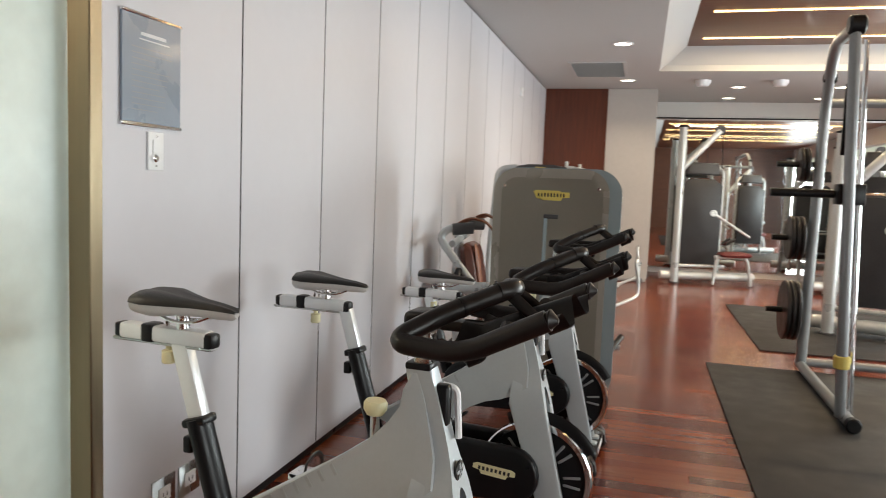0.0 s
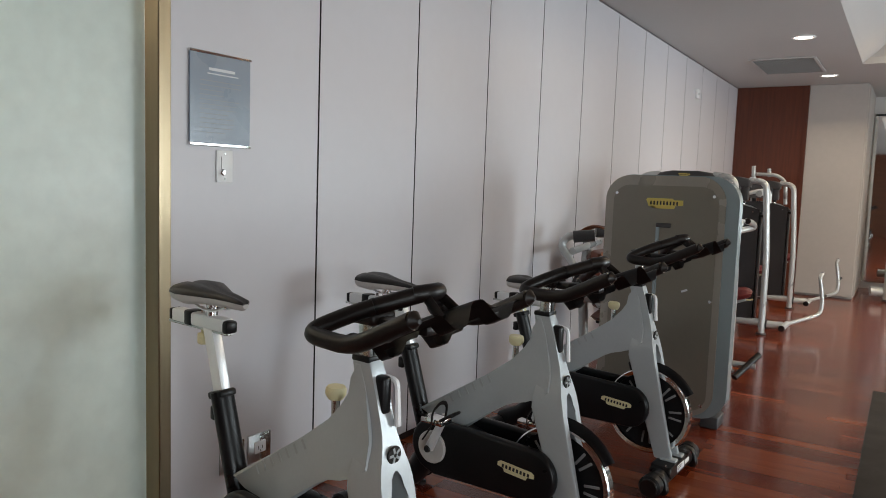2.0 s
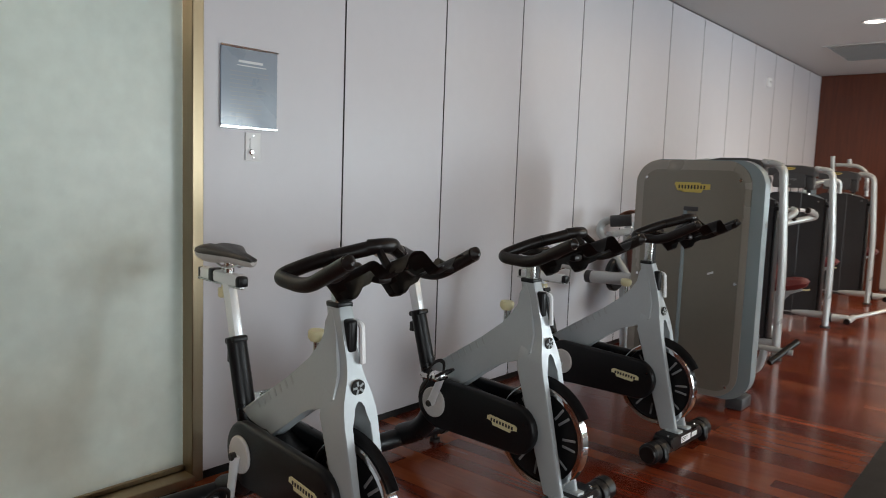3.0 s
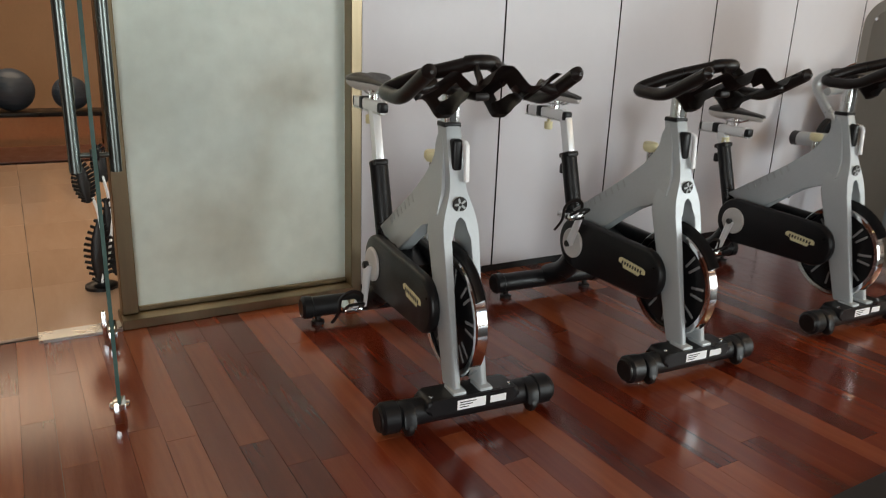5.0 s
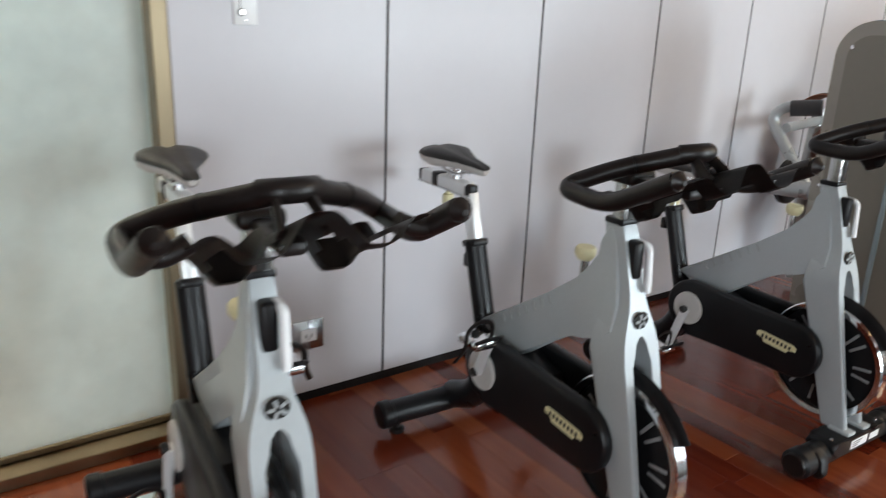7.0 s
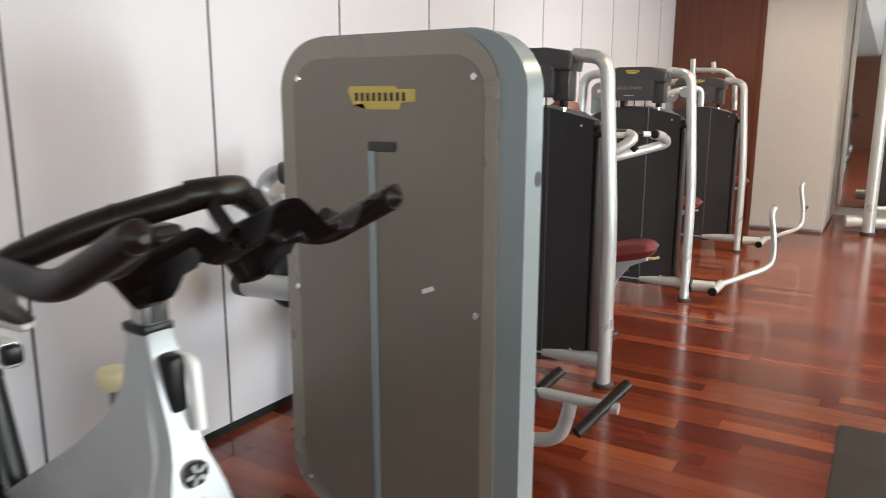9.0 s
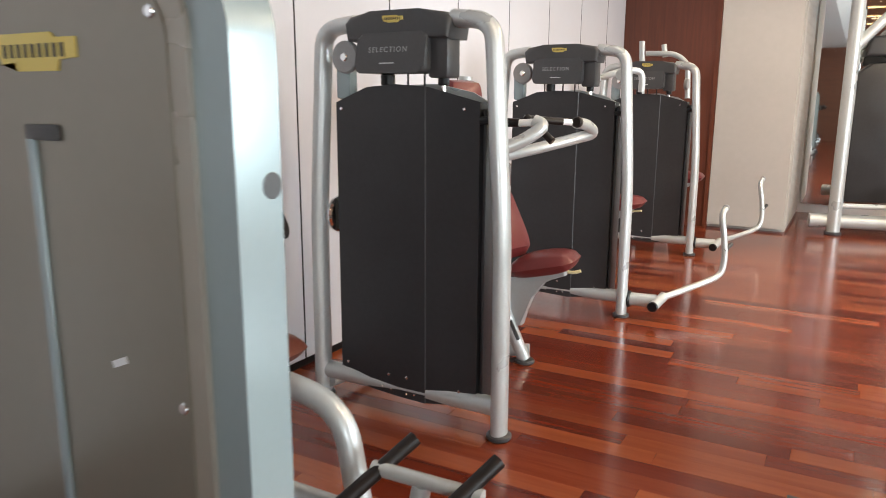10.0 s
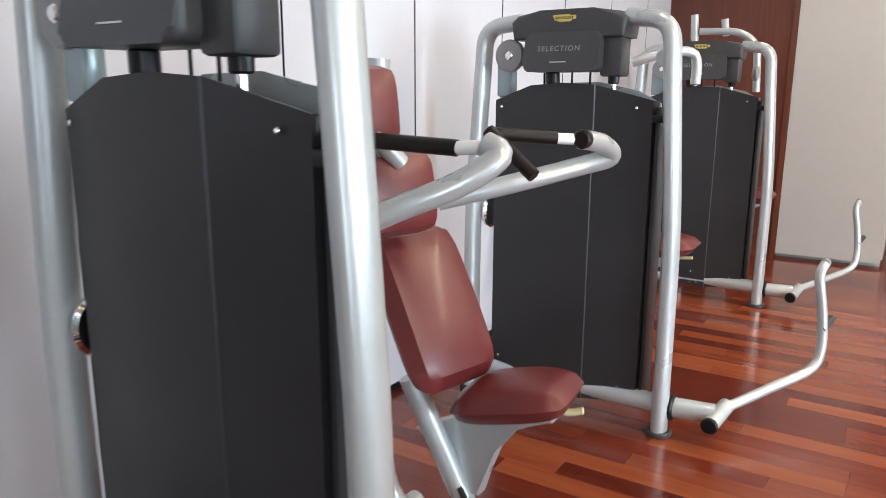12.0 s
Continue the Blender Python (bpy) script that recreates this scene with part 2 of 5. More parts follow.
# ---- building helpers ----
def link(name, bm, material, parent=None, smooth=40):
    me = bpy.data.meshes.new(name)
    bmesh.ops.recalc_face_normals(bm, faces=bm.faces[:])
    for f in bm.faces:
        f.smooth = True
    for e in bm.edges:
        if len(e.link_faces) == 2 and e.calc_face_angle(0) > radians(smooth):
            e.smooth = False
    bm.to_mesh(me)
    bm.free()
    for one in material if isinstance(material, (list, tuple)) else [material]:
        me.materials.append(one)
    ob = new(name, me)
    ob.parent = parent
    return ob


def part(name, bm, material, parent, label=""):
    return tagged(link(name, bm, material, parent), label)


def thing(name, label, category, group="", m=None):
    ob = tagged(new(name), label, category, group)
    if m is not None:
        ob.matrix_world = m
    return ob


def structure(name, bm, material, label="", category=""):
    return tagged(link(name, bm, material), label, category, kind="structure")


def box(x0, x1, y0, y1, z0, z1, bevel=0.0, bm=None, seg=2):
    own = bmesh.new()
    bmesh.ops.create_cube(own, size=1)
    for v in own.verts:
        v.co = Vector(((x0 + x1) / 2 + v.co.x * (x1 - x0), (y0 + y1) / 2 + v.co.y * (y1 - y0), (z0 + z1) / 2 + v.co.z * (z1 - z0)))
    if bevel:
        bmesh.ops.bevel(own, geom=own.edges[:], offset=bevel, segments=seg, affect="EDGES", profile=0.5)
    return merge(bm, own)


def merge(bm, own):
    if bm is None:
        return own
    me = bpy.data.meshes.new("scratch")
    own.to_mesh(me)
    own.free()
    bm.from_mesh(me)
    bpy.data.meshes.remove(me)
    return bm


def moved(bm, m):
    bmesh.ops.transform(bm, matrix=m, verts=bm.verts[:])
    return bm


def smooth_path(points, steps=6, closed=False):
    pts = [Vector(p) for p in points]
    n = len(pts)
    if n < 3:
        return pts
    out = []
    for i in range(n if closed else n - 1):
        if closed:
            a, b, c, d = pts[(i - 1) % n], pts[i], pts[(i + 1) % n], pts[(i + 2) % n]
        else:
            a, b, c, d = pts[max(i - 1, 0)], pts[i], pts[i + 1], pts[min(i + 2, n - 1)]
        for k in range(steps):
            t = k / steps
            out.append(0.5 * ((2 * b) + (c - a) * t + (2 * a - 5 * b + 4 * c - d) * t * t + (3 * b - a - 3 * c + d) * t ** 3))
    if not closed:
        out.append(pts[-1])
    return out


def rounded(points, r, steps=5):
    """A polyline with its corners turned into arcs of about radius r."""
    pts = [Vector(p) for p in points]
    out = [pts[0]]
    for a, b, c in zip(pts, pts[1:], pts[2:]):
        u, w = (a - b), (c - b)
        k = min(r, u.length * 0.49, w.length * 0.49)
        p, q = b + u.normalized() * k, b + w.normalized() * k
        for i in range(steps + 1):
            t = i / steps
            out.append(p * (1 - t) ** 2 + b * 2 * t * (1 - t) + q * t * t)
    out.append(pts[-1])
    return out


def sweep(path, radius, segs=12, closed=False, flat=1.0, up=None, bm=None, caps=True):
    """A tube along a path. radius: one number or one for each point; flat: its second half-width as a share of the first."""
    own = bmesh.new()
    pts = [Vector(p) for p in path]
    n = len(pts)
    rad = list(radius) if isinstance(radius, (list, tuple)) else [radius] * n
    tang = []
    for i in range(n):
        a = pts[(i - 1) % n] if closed or i else pts[0]
        c = pts[(i + 1) % n] if closed or i < n - 1 else pts[-1]
        tang.append((c - a).normalized())
    ref = Vector(up) if up else (Vector((0, 0, 1)) if abs(tang[0].z) < 0.9 else Vector((1, 0, 0)))
    rings = []
    side = tang[0].cross(ref).normalized()
    for i in range(n):
        side = tang[i].cross(ref).normalized() if up else (side - tang[i] * side.dot(tang[i])).normalized()
        nor = side.cross(tang[i]).normalized()
        rings.append([own.verts.new(pts[i] + side * (math.cos(t) * rad[i]) + nor * (math.sin(t) * rad[i] * flat))
                      for t in (2 * math.pi * k / segs for k in range(segs))])
    for i in range(n if closed else n - 1):
        a, b = rings[i], rings[(i + 1) % n]
        for k in range(segs):
            own.faces.new((a[k], a[(k + 1) % segs], b[(k + 1) % segs], b[k]))
    if caps and not closed:
        own.faces.new(rings[0][::-1])
        own.faces.new(rings[-1])
    return merge(bm, own)


def turned(profile, segs=24, axis="Z", bm=None, caps=True):
    """A lathe-turned solid. profile: pairs of radius and height; axis: the one it turns about."""
    own = bmesh.new()
    rings = []
    for r, h in profile:
        if r < 1e-6:
            rings.append([own.verts.new((0, 0, h))])
        else:
            rings.append([own.verts.new((r * math.cos(2 * math.pi * k / segs), r * math.sin(2 * math.pi * k / segs), h)) for k in range(segs)])
    for a, b in zip(rings, rings[1:]):
        for k in range(segs):
            j = (k + 1) % segs
            if len(a) == 1 and len(b) > 1:
                own.faces.new((a[0], b[j], b[k]))
            elif len(b) == 1 and len(a) > 1:
                own.faces.new((a[k], a[j], b[0]))
            elif len(a) > 1:
                own.faces.new((a[k], a[j], b[j], b[k]))
    for ring in (rings[0], rings[-1]):
        if caps and len(ring) > 1:
            own.faces.new(ring)
    if axis == "X":
        moved(own, Matrix.Rotation(radians(90), 4, "Y"))
    elif axis == "Y":
        moved(own, Matrix.Rotation(radians(-90), 4, "X"))
    return merge(bm, own)


def disc(r, h, bevel=0.004, segs=24, axis="Z", centre=(0, 0, 0), bm=None):
    own = turned([(r - bevel, -h / 2), (r, -h / 2 + bevel), (r, h / 2 - bevel), (r - bevel, h / 2)], segs, axis)
    return merge(bm, moved(own, Matrix.Translation(centre)))


def slab(outline, t0, t1, plane="XZ", bevel=0.0, seg=2, bm=None):
    """A plate of that outline between two depths. plane XZ: depth along y; YZ: along x; XY: along z."""
    own = bmesh.new()
    place = {"XZ": lambda a, b, d: (a, d, b), "YZ": lambda a, b, d: (d, a, b), "XY": lambda a, b, d: (a, b, d)}[plane]
    low = [own.verts.new(place(a, b, t0)) for a, b in outline]
    high = [own.verts.new(place(a, b, t1)) for a, b in outline]
    n = len(outline)
    f0, f1 = own.faces.new(low), own.faces.new(high[::-1])
    for k in range(n):
        own.faces.new((low[k], high[k], high[(k + 1) % n], low[(k + 1) % n]))
    if bevel:
        bmesh.ops.bevel(own, geom=list({e for f in (f0, f1) for e in f.edges}), offset=bevel, segments=seg, affect="EDGES", profile=0.5)
    bmesh.ops.triangulate(own, faces=[f for f in own.faces if len(f.verts) > 4])
    return merge(bm, own)


def round_rect(x0, x1, z0, z1, r, steps=5):
    out = []
    for cx, cz, a in ((x1 - r, z0 + r, -90), (x1 - r, z1 - r, 0), (x0 + r, z1 - r, 90), (x0 + r, z0 + r, 180)):
        for k in range(steps + 1):
            t = radians(a + 90 * k / steps)
            out.append((cx + r * math.cos(t), cz + r * math.sin(t)))
    return out


def lettering(name, text, size, m, material, parent, depth=0.0006, align="CENTER", spacing=1.0):
    data = bpy.data.curves.new(name, "FONT")
    data.body, data.size, data.extrude, data.align_x, data.align_y, data.space_character = text, size, depth, align, "CENTER", spacing
    tmp = bpy.data.objects.new(name, data)
    me = bpy.data.meshes.new_from_object(tmp)
    bpy.data.objects.remove(tmp)
    me.materials.clear()
    me.materials.append(material)
    ob = new(name, me)
    ob.parent = parent
    ob.matrix_basis = m
    return ob

# ---- structure ----
def quad_box(name, x0, x1, y0, y1, z0, z1, material, label="", category=""):
    return structure(name, box(x0, x1, y0, y1, z0, z1), material, label, category)


JOINTS = [3.035 + 0.718 * k for k in range(12)]

# panelled west wall: a dark backing with raised boards, open joints between them
quad_box("wall_west", WALL_X - 0.16, WALL_X - 0.0102, 2.304, NORTH, 0, 2.95, INK_AND_GAP_BLACK, "dark backing behind the panelled wall", "wall")
quad_box("wall_west_over_glass", WALL_X - 0.10, WALL_X, SOUTH, 2.303, 2.42, 2.95, PLASTER, "plain plaster above the glazed screen", "wall")
quad_box("wall_west_south", WALL_X - 0.10, WALL_X, SOUTH, 0.10, 0, 2.42, PLASTER, "plain plaster wall beside the glass door", "wall")
quad_box("wall_south", WALL_X - 0.16, EAST + 0.2, SOUTH - 0.15, SOUTH, 0, 3.3, CEIL_WOOD, "reddish timber-veneer end wall", "wall")
bm = box(EAST, EAST + 0.2, SOUTH, NORTH, 0, 0.12)
box(EAST, EAST + 0.2, SOUTH, NORTH, 2.65, 3.3, bm=bm)
# the southern opening is added only to suit the fill lamp
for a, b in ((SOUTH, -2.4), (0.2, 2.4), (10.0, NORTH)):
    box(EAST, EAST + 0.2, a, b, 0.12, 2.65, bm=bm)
structure("wall_east", bm, PLASTER, "plain plaster wall with a wide window and an added opening", "wall")
# far end: dark veneer door panel, white pier, and the mirror recess beyond
quad_box("wall_north_west", WALL_X - 0.02, 0.07, 11.56, NORTH, 0, 2.95, PIER, "pale warm-grey pier at the far end", "wall")
veneer = quad_box("door_1", WALL_X + 0.004, -0.651, 11.50, 11.56, 0.0, CEIL - 0.004, DARK_WOOD, "full-height dark red veneered door panel", "door")
quad_box("trim_1", -0.651, -0.615, 11.485, 11.56, 0.0, CEIL - 0.004, DARK_WOOD, "dark veneer door lining", "trim")
quad_box("wall_north_pier", -0.612, 0.066, 11.50, 11.56, 0.03, CEIL - 0.004, PIER, "pale warm-grey painted panel beside the dark door", "wall")
quad_box("wall_north", 0.07, EAST, 13.06, NORTH, 0, 2.95, PLASTER, "plain plaster behind the mirror", "wall")
mirror_wall = structure("mirror_wall", box(0.10, 4.9, 13.03, 13.055, 0.10, 2.52), MIRROR, "full-width wall mirror with a dark top edge", "mirror")
part("mirror_edge", box(0.10, 4.9, 13.02, 13.056, 2.52, 2.54), BLACK_PLASTIC, mirror_wall)
bm = None
for k in range(9):
    bm = box(0.068, 0.085, 11.60 + 0.155 * k, 11.72 + 0.155 * k, 0.04, CEIL - 0.01, 0.004, bm=bm, seg=1)
structure("trim_2", bm, PIER, "pale vertical battens on the pier's side", "trim")

# ceilings
quad_box("ceiling", WALL_X - 0.16, 0.06, SOUTH, NORTH, CEIL, 2.95, CEILING_WHITE, "white painted plasterboard ceiling", "ceiling")
bm = slab([(0.06, CEIL), (0.35, 3.05), (0.35, 3.12), (0.06, 2.95)], SOUTH, 9.9, "XZ")
structure("ceiling_cove", bm, COVE_GREY, "grey sloping cove beside the timber ceiling", "ceiling")
quad_box("ceiling_timber", 0.35, EAST, SOUTH, 9.75, 3.05, 3.2, CEIL_WOOD, "reddish timber-veneer ceiling with light slots", "ceiling")
bm = slab([(9.75, 3.05), (9.95, 2.86), (9.95, CEIL), (NORTH, CEIL), (NORTH, 3.2), (9.75, 3.2)], 0.06, EAST, "YZ")
structure("ceiling_north", bm, CEILING_WHITE, "white painted ceiling at the far end", "ceiling")
for k, sy in enumerate((0.9, 2.7, 4.5, 6.3, 8.05, 9.3)):
    slot = tagged(link("light_slot", box(0.5, 4.6, sy - 0.025, sy + 0.025, 3.042, 3.052), SLOT_GLOW), "warm glowing linear slot in the timber ceiling", "light", "ceiling light slots")

# frosted screen and bronze posts
def bar(name, x0, x1, y0, y1, z0, z1, parent):
    return part(name, box(x0, x1, y0, y1, z0, z1, 0.003, seg=1), BRONZE, parent)


screen = tagged(new("window_1"), "frosted glass screen in a brushed bronze frame", "glass screen", kind="structure")
GLASS_X = WALL_X - 0.070
bar("post", WALL_X - 0.17, WALL_X + 0.006, 2.2525, 2.302, 0.0, 2.42, screen)
bar("post", GLASS_X - 0.04, GLASS_X + 0.04, 1.285, 1.345, 0.041, 2.42, screen)
bar("sill", GLASS_X - 0.05, WALL_X + 0.032, 1.276, 2.2515, 0.0, 0.040, screen)
bar("bottom_rail", GLASS_X - 0.02, GLASS_X + 0.02, 1.347, 2.2515, 0.041, 0.060, screen)
bar("top_rail", GLASS_X - 0.02, GLASS_X + 0.02, 0.12, 2.2515, 2.36, 2.419, screen)
pane = part("pane", box(GLASS_X - 0.005, GLASS_X + 0.005, 1.346, 2.2515, 0.058, 2.36), FROST, screen, "pale green frosted glass")
pane.visible_shadow = False

# floors: a bed, then boards; corridor stone; studio floor
quad_box("floor", WALL_X - 0.12, EAST, SOUTH, NORTH, -0.12, -0.012, INK_AND_GAP_BLACK, "dark bed under the timber boards", "floor")
quad_box("floor_corridor", -5.5, WALL_X - 0.06, -3.0, 3.4, -0.12, -0.012, INK_AND_GAP_BLACK, "dark bed under the corridor stone", "floor")
quad_box("floor_studio", -10.0, -5.5, -3.0, 4.0, -0.12, 0.0, PLANK_FAR, "glossy red timber floor of the studio", "floor")
quad_box("wall_studio", -10.15, -10.0, -3.0, 4.0, 0, 2.95, PEACH, "warm peach wall of the studio", "wall")
quad_box("wall_corridor_north", -10.0, WALL_X - 0.16, 3.4, 3.55, 0, 2.95, PEACH, "warm peach corridor wall", "wall")
quad_box("wall_corridor_south", -10.0, WALL_X - 0.10, -3.15, -3.0, 0, 2.95, PEACH, "warm peach corridor wall", "wall")
quad_box("ceiling_corridor", -10.15, WALL_X - 0.16, -3.15, 3.55, 2.95, 3.05, CEILING_WHITE, "white corridor ceiling", "ceiling")
quad_box("threshold", WALL_X - 0.06, WALL_X + 0.03, 0.985, 1.274, -0.01, 0.012, STEEL, "steel threshold plate under the glass door", "threshold")
quad_box("baseboard", WALL_X - 0.0098, WALL_X - 0.004, 2.304, 11.5, 0.0, 0.035, BLACK_PLASTIC, "dark recessed skirting", "skirting")

# ---- things ----
# ---- indoor cycles: origin on the floor under the frame badge, facing +x ----
def indoor_cycle(m, label, seat_z, seat_x, bar_z, crank_deg):
    top = thing("indoor_cycle", label, "exercise bike", "indoor cycles along the wall", m)
    P = lambda name, bm, material, parent=None, text="": part(name, bm, material, parent or top, text)
    # front and rear feet with end caps, levelling feet and wheels
    fx = 0.118
    front = P("front_foot", sweep([(fx, -0.262, 0.062), (fx, 0.262, 0.062)], 0.043, 20, flat=0.95), BLACK_PLASTIC)
    P("foot_cover", slab(round_rect(-0.16, 0.16, 0.060, 0.110, 0.02), fx - 0.048, fx + 0.048, "YZ", 0.012, 3), BLACK_PLASTIC, front)
    for s in (-1, 1):
        P("end_cap", disc(0.049, 0.060, 0.008, 24, "Y", (fx, s * 0.262, 0.058)), BLACK_PLASTIC, front)
        P("cap_ring", disc(0.040, 0.012, 0.004, 24, "Y", (fx, s * 0.295, 0.058)), BLACK_GRIP, front)
        P("wheel", disc(0.028, 0.026, 0.006, 20, "Y", (fx + 0.034, s * 0.212, 0.034)), BLACK_GRIP, front)
        P("wheel_guard", slab([(fx - 0.004, 0.104), (fx + 0.034, 0.098), (fx + 0.054, 0.075), (fx + 0.058, 0.040), (fx + 0.030, 0.046), (fx + 0.006, 0.070)], s * 0.212 - 0.021, s * 0.212 + 0.021, "XZ", 0.006), BLACK_PLASTIC, front)
        P("bolt", disc(0.006, 0.008, 0.002, 10, "Z", (fx + 0.02, s * 0.135, 0.111)), CHROME, front)
    P("label_plate", box(fx + 0.0478, fx + 0.0492, -0.058, 0.040, 0.066, 0.098, 0.0005, seg=1), WHITE_PLASTIC, front, "white printed label")
    P("label_plate", box(fx + 0.0478, fx + 0.0492, 0.056, 0.112, 0.070, 0.094, 0.0005, seg=1), WHITE_PLASTIC, front, "white printed label")
    for k in range(3):
        P("print_line", box(fx + 0.0491, fx + 0.0496, -0.050, -0.018 + 0.012 * k, 0.073 + 0.008 * k, 0.076 + 0.008 * k), INK_AND_GAP_BLACK, front)
    rear = P("rear_foot", sweep([(-0.80, -0.27, 0.075), (-0.80, 0.27, 0.075)], 0.042, 16), BLACK_PLASTIC)
    for s in (-1, 1):
        P("end_cap", disc(0.047, 0.05, 0.009, 20, "Y", (-0.80, s * 0.27, 0.075)), BLACK_PLASTIC, rear)
        P("levelling_foot", turned([(0.012, 0.035), (0.012, 0.018), (0.026, 0.014), (0.026, 0.0)], 14), BLACK_GRIP, rear).location = (-0.80, s * 0.225, 0)
    P("rear_stay", sweep(rounded([(-0.80, 0, 0.085), (-0.66, 0, 0.15), (-0.56, 0, 0.32)], 0.08), 0.042, 12, flat=1.2), BLACK_PLASTIC)
    # silver frame: wedge beam, and a fork cut from one plate that leans with the head
    beam = [(-0.625, 0.445), (-0.56, 0.425), (-0.42, 0.400), (-0.30, 0.492), (-0.245, 0.542), (-0.19, 0.570), (-0.130, 0.578), (-0.06, 0.600), (-0.028, 0.630),
            (-0.040, 0.70), (-0.070, 0.82), (-0.088, 0.89), (-0.114, 0.89), (-0.114, 0.845), (-0.122, 0.800), (-0.148, 0.762), (-0.200, 0.720), (-0.30, 0.648)]
    bm = slab(beam, -0.027, 0.027, "XZ", 0.010, 3)
    for v in bm.verts:
        v.co.y *= 1 + 1.05 * min(1.0, max(0.0, (v.co.x + 0.25) / 0.16)) * min(1.0, max(0.0, (0.77 - v.co.z) / 0.14))
    frame_part = P("frame", bm, SILVER, None, "silver painted steel frame")
    half = [(0.0255, 0.905), (0.0255, 0.86), (0.0245, 0.80), (0.0245, 0.752), (0.027, 0.720), (0.033, 0.692), (0.043, 0.664), (0.052, 0.636), (0.058, 0.605), (0.060, 0.57), (0.060, 0.112)]
    inner = [(0.031, 0.112), (0.033, 0.560), (0.032, 0.592), (0.026, 0.618), (0.014, 0.635), (0.0, 0.641)]
    outline = half + inner + [(-y, z) for y, z in inner[-2::-1]] + [(-y, z) for y, z in half[::-1]]
    bm = slab(outline, -1.0, 0.030, "YZ", 0.010, 3)
    for v in bm.verts:
        deep = 0.034 if v.co.z > 0.74 else 0.034 + 0.060 * min(1.0, (0.74 - v.co.z) / 0.16) - 0.040 * max(0.0, (0.56 - v.co.z) / 0.45)
        if v.co.x < -0.5:
            v.co.x = -deep + (v.co.x + 1.0)
        v.co.x += -0.025 - (0.285 if v.co.z > 0.669 else 0.238) * (v.co.z - 0.669)
    P("fork", bm, SILVER, frame_part)
    for s in (-1, 1):
        P("blade_shoe", box(fx - 0.034, fx + 0.040, s * 0.0455 - 0.023, s * 0.0455 + 0.023, 0.100, 0.120, 0.006), SILVER, frame_part)
    # engraved word and round badge
    for s in (-1, 1):
        for k in range(9):
            u = k / 8
            cx, cz = -0.50 + 0.27 * u, 0.497 + 0.172 * u
            P("letter_mark", moved(box(-0.0048, 0.0048, -0.0007, 0.0007, -0.0145, 0.0145, 0.0005, seg=1), pose(cx, s * 0.0277, cz, 0, -32.5, 0)), EMBOSS, frame_part)
    badge = P("badge", moved(disc(0.024, 0.006, 0.0015, 24, "X"), pose(0.0075, 0, 0.669, 0, 3, 0)), INK_AND_GAP_BLACK, frame_part, "round black badge")
    for k in range(5):
        a = radians(90 + 72 * k)
        P("badge_ray", moved(box(0.0, 0.002, -0.0035, 0.0035, 0.005, 0.020, 0.0005, seg=1), Matrix.Translation((0.0105, 0, 0.669)) @ Matrix.Rotation(a, 4, "X")), SILVER, badge)
    # head collar, clamp lever, knob, handlebar post
    P("head_collar", box(-0.122, -0.060, -0.0285, 0.0285, 0.892, 0.909, 0.005), BLACK_PLASTIC)
    clamp = P("clamp", box(-0.060, -0.020, -0.016, 0.018, 0.765, 0.862, 0.010, seg=3), BLACK_PLASTIC)
    P("lever", sweep(rounded([(-0.045, 0.018, 0.855), (-0.012, 0.024, 0.850), (-0.004, 0.024, 0.735)], 0.03), 0.010, 8, flat=0.8), WHITE_PLASTIC, clamp, "white clamp lever")
    P("bar_post", box(-0.104, -0.064, -0.024, 0.024, 0.88, bar_z - 0.03, 0.006), STEEL, None, "brushed steel handlebar post")
    P("post_strip", box(-0.064, -0.0615, -0.010, 0.010, 0.91, bar_z - 0.06, 0.0008, seg=1), INK_AND_GAP_BLACK)
    brake = P("brake_rod", sweep([(-0.205, 0, 0.69), (-0.205, 0, 0.770)], 0.0115, 10), STEEL)
    P("brake_knob", moved(turned([(0.010, -0.018), (0.020, -0.016), (0.028, -0.004), (0.028, 0.012), (0.024, 0.018), (0.0, 0.019)], 16), pose(-0.205, 0, 0.783, 0, 4, 0)), CREAM, brake, "cream plastic brake knob")
    # handlebar
    z = bar_z
    bar_ = P("handlebar", box(-0.125, -0.035, -0.045, 0.045, z - 0.045, z - 0.008, 0.014, seg=3), BLACK_GRIP, None, "black rubber-coated multi-grip handlebar")
    for s in (-1, 1):
        outer = rounded([(0.110, s * 0.020, z + 0.057), (0.012, s * 0.148, z + 0.014), (-0.070, s * 0.230, z - 0.036), (0.080, s * 0.228, z - 0.044), (0.240, s * 0.220, z + 0.036)], 0.050, 8)
        P("grip_loop", sweep(outer, 0.0205, 16), BLACK_GRIP, bar_)
        P("grip_end", disc(0.0206, 0.034, 0.0155, 16, "X", (0.243, s * 0.2198, z + 0.0368)), BLACK_GRIP, bar_)
        P("grip_seam", sweep([(0.0390, s * 0.1135, z + 0.0259), (0.0350, s * 0.1188, z + 0.0241)], 0.0216, 16), BLACK_PLASTIC, bar_)
        P("strut", sweep(rounded([(0.112, s * 0.024, z + 0.050), (0.132, s * 0.030, z + 0.036), (0.172, s * 0.036, z + 0.006)], 0.015), 0.0135, 10, flat=0.55, up=(0, 1, 0)), BLACK_GRIP, bar_)
        P("tray_link", sweep(smooth_path([(0.150, s * 0.160, z + 0.004), (0.155, s * 0.195, z - 0.010), (0.160, s * 0.224, z - 0.006)], 4), 0.016, 10), BLACK_GRIP, bar_)
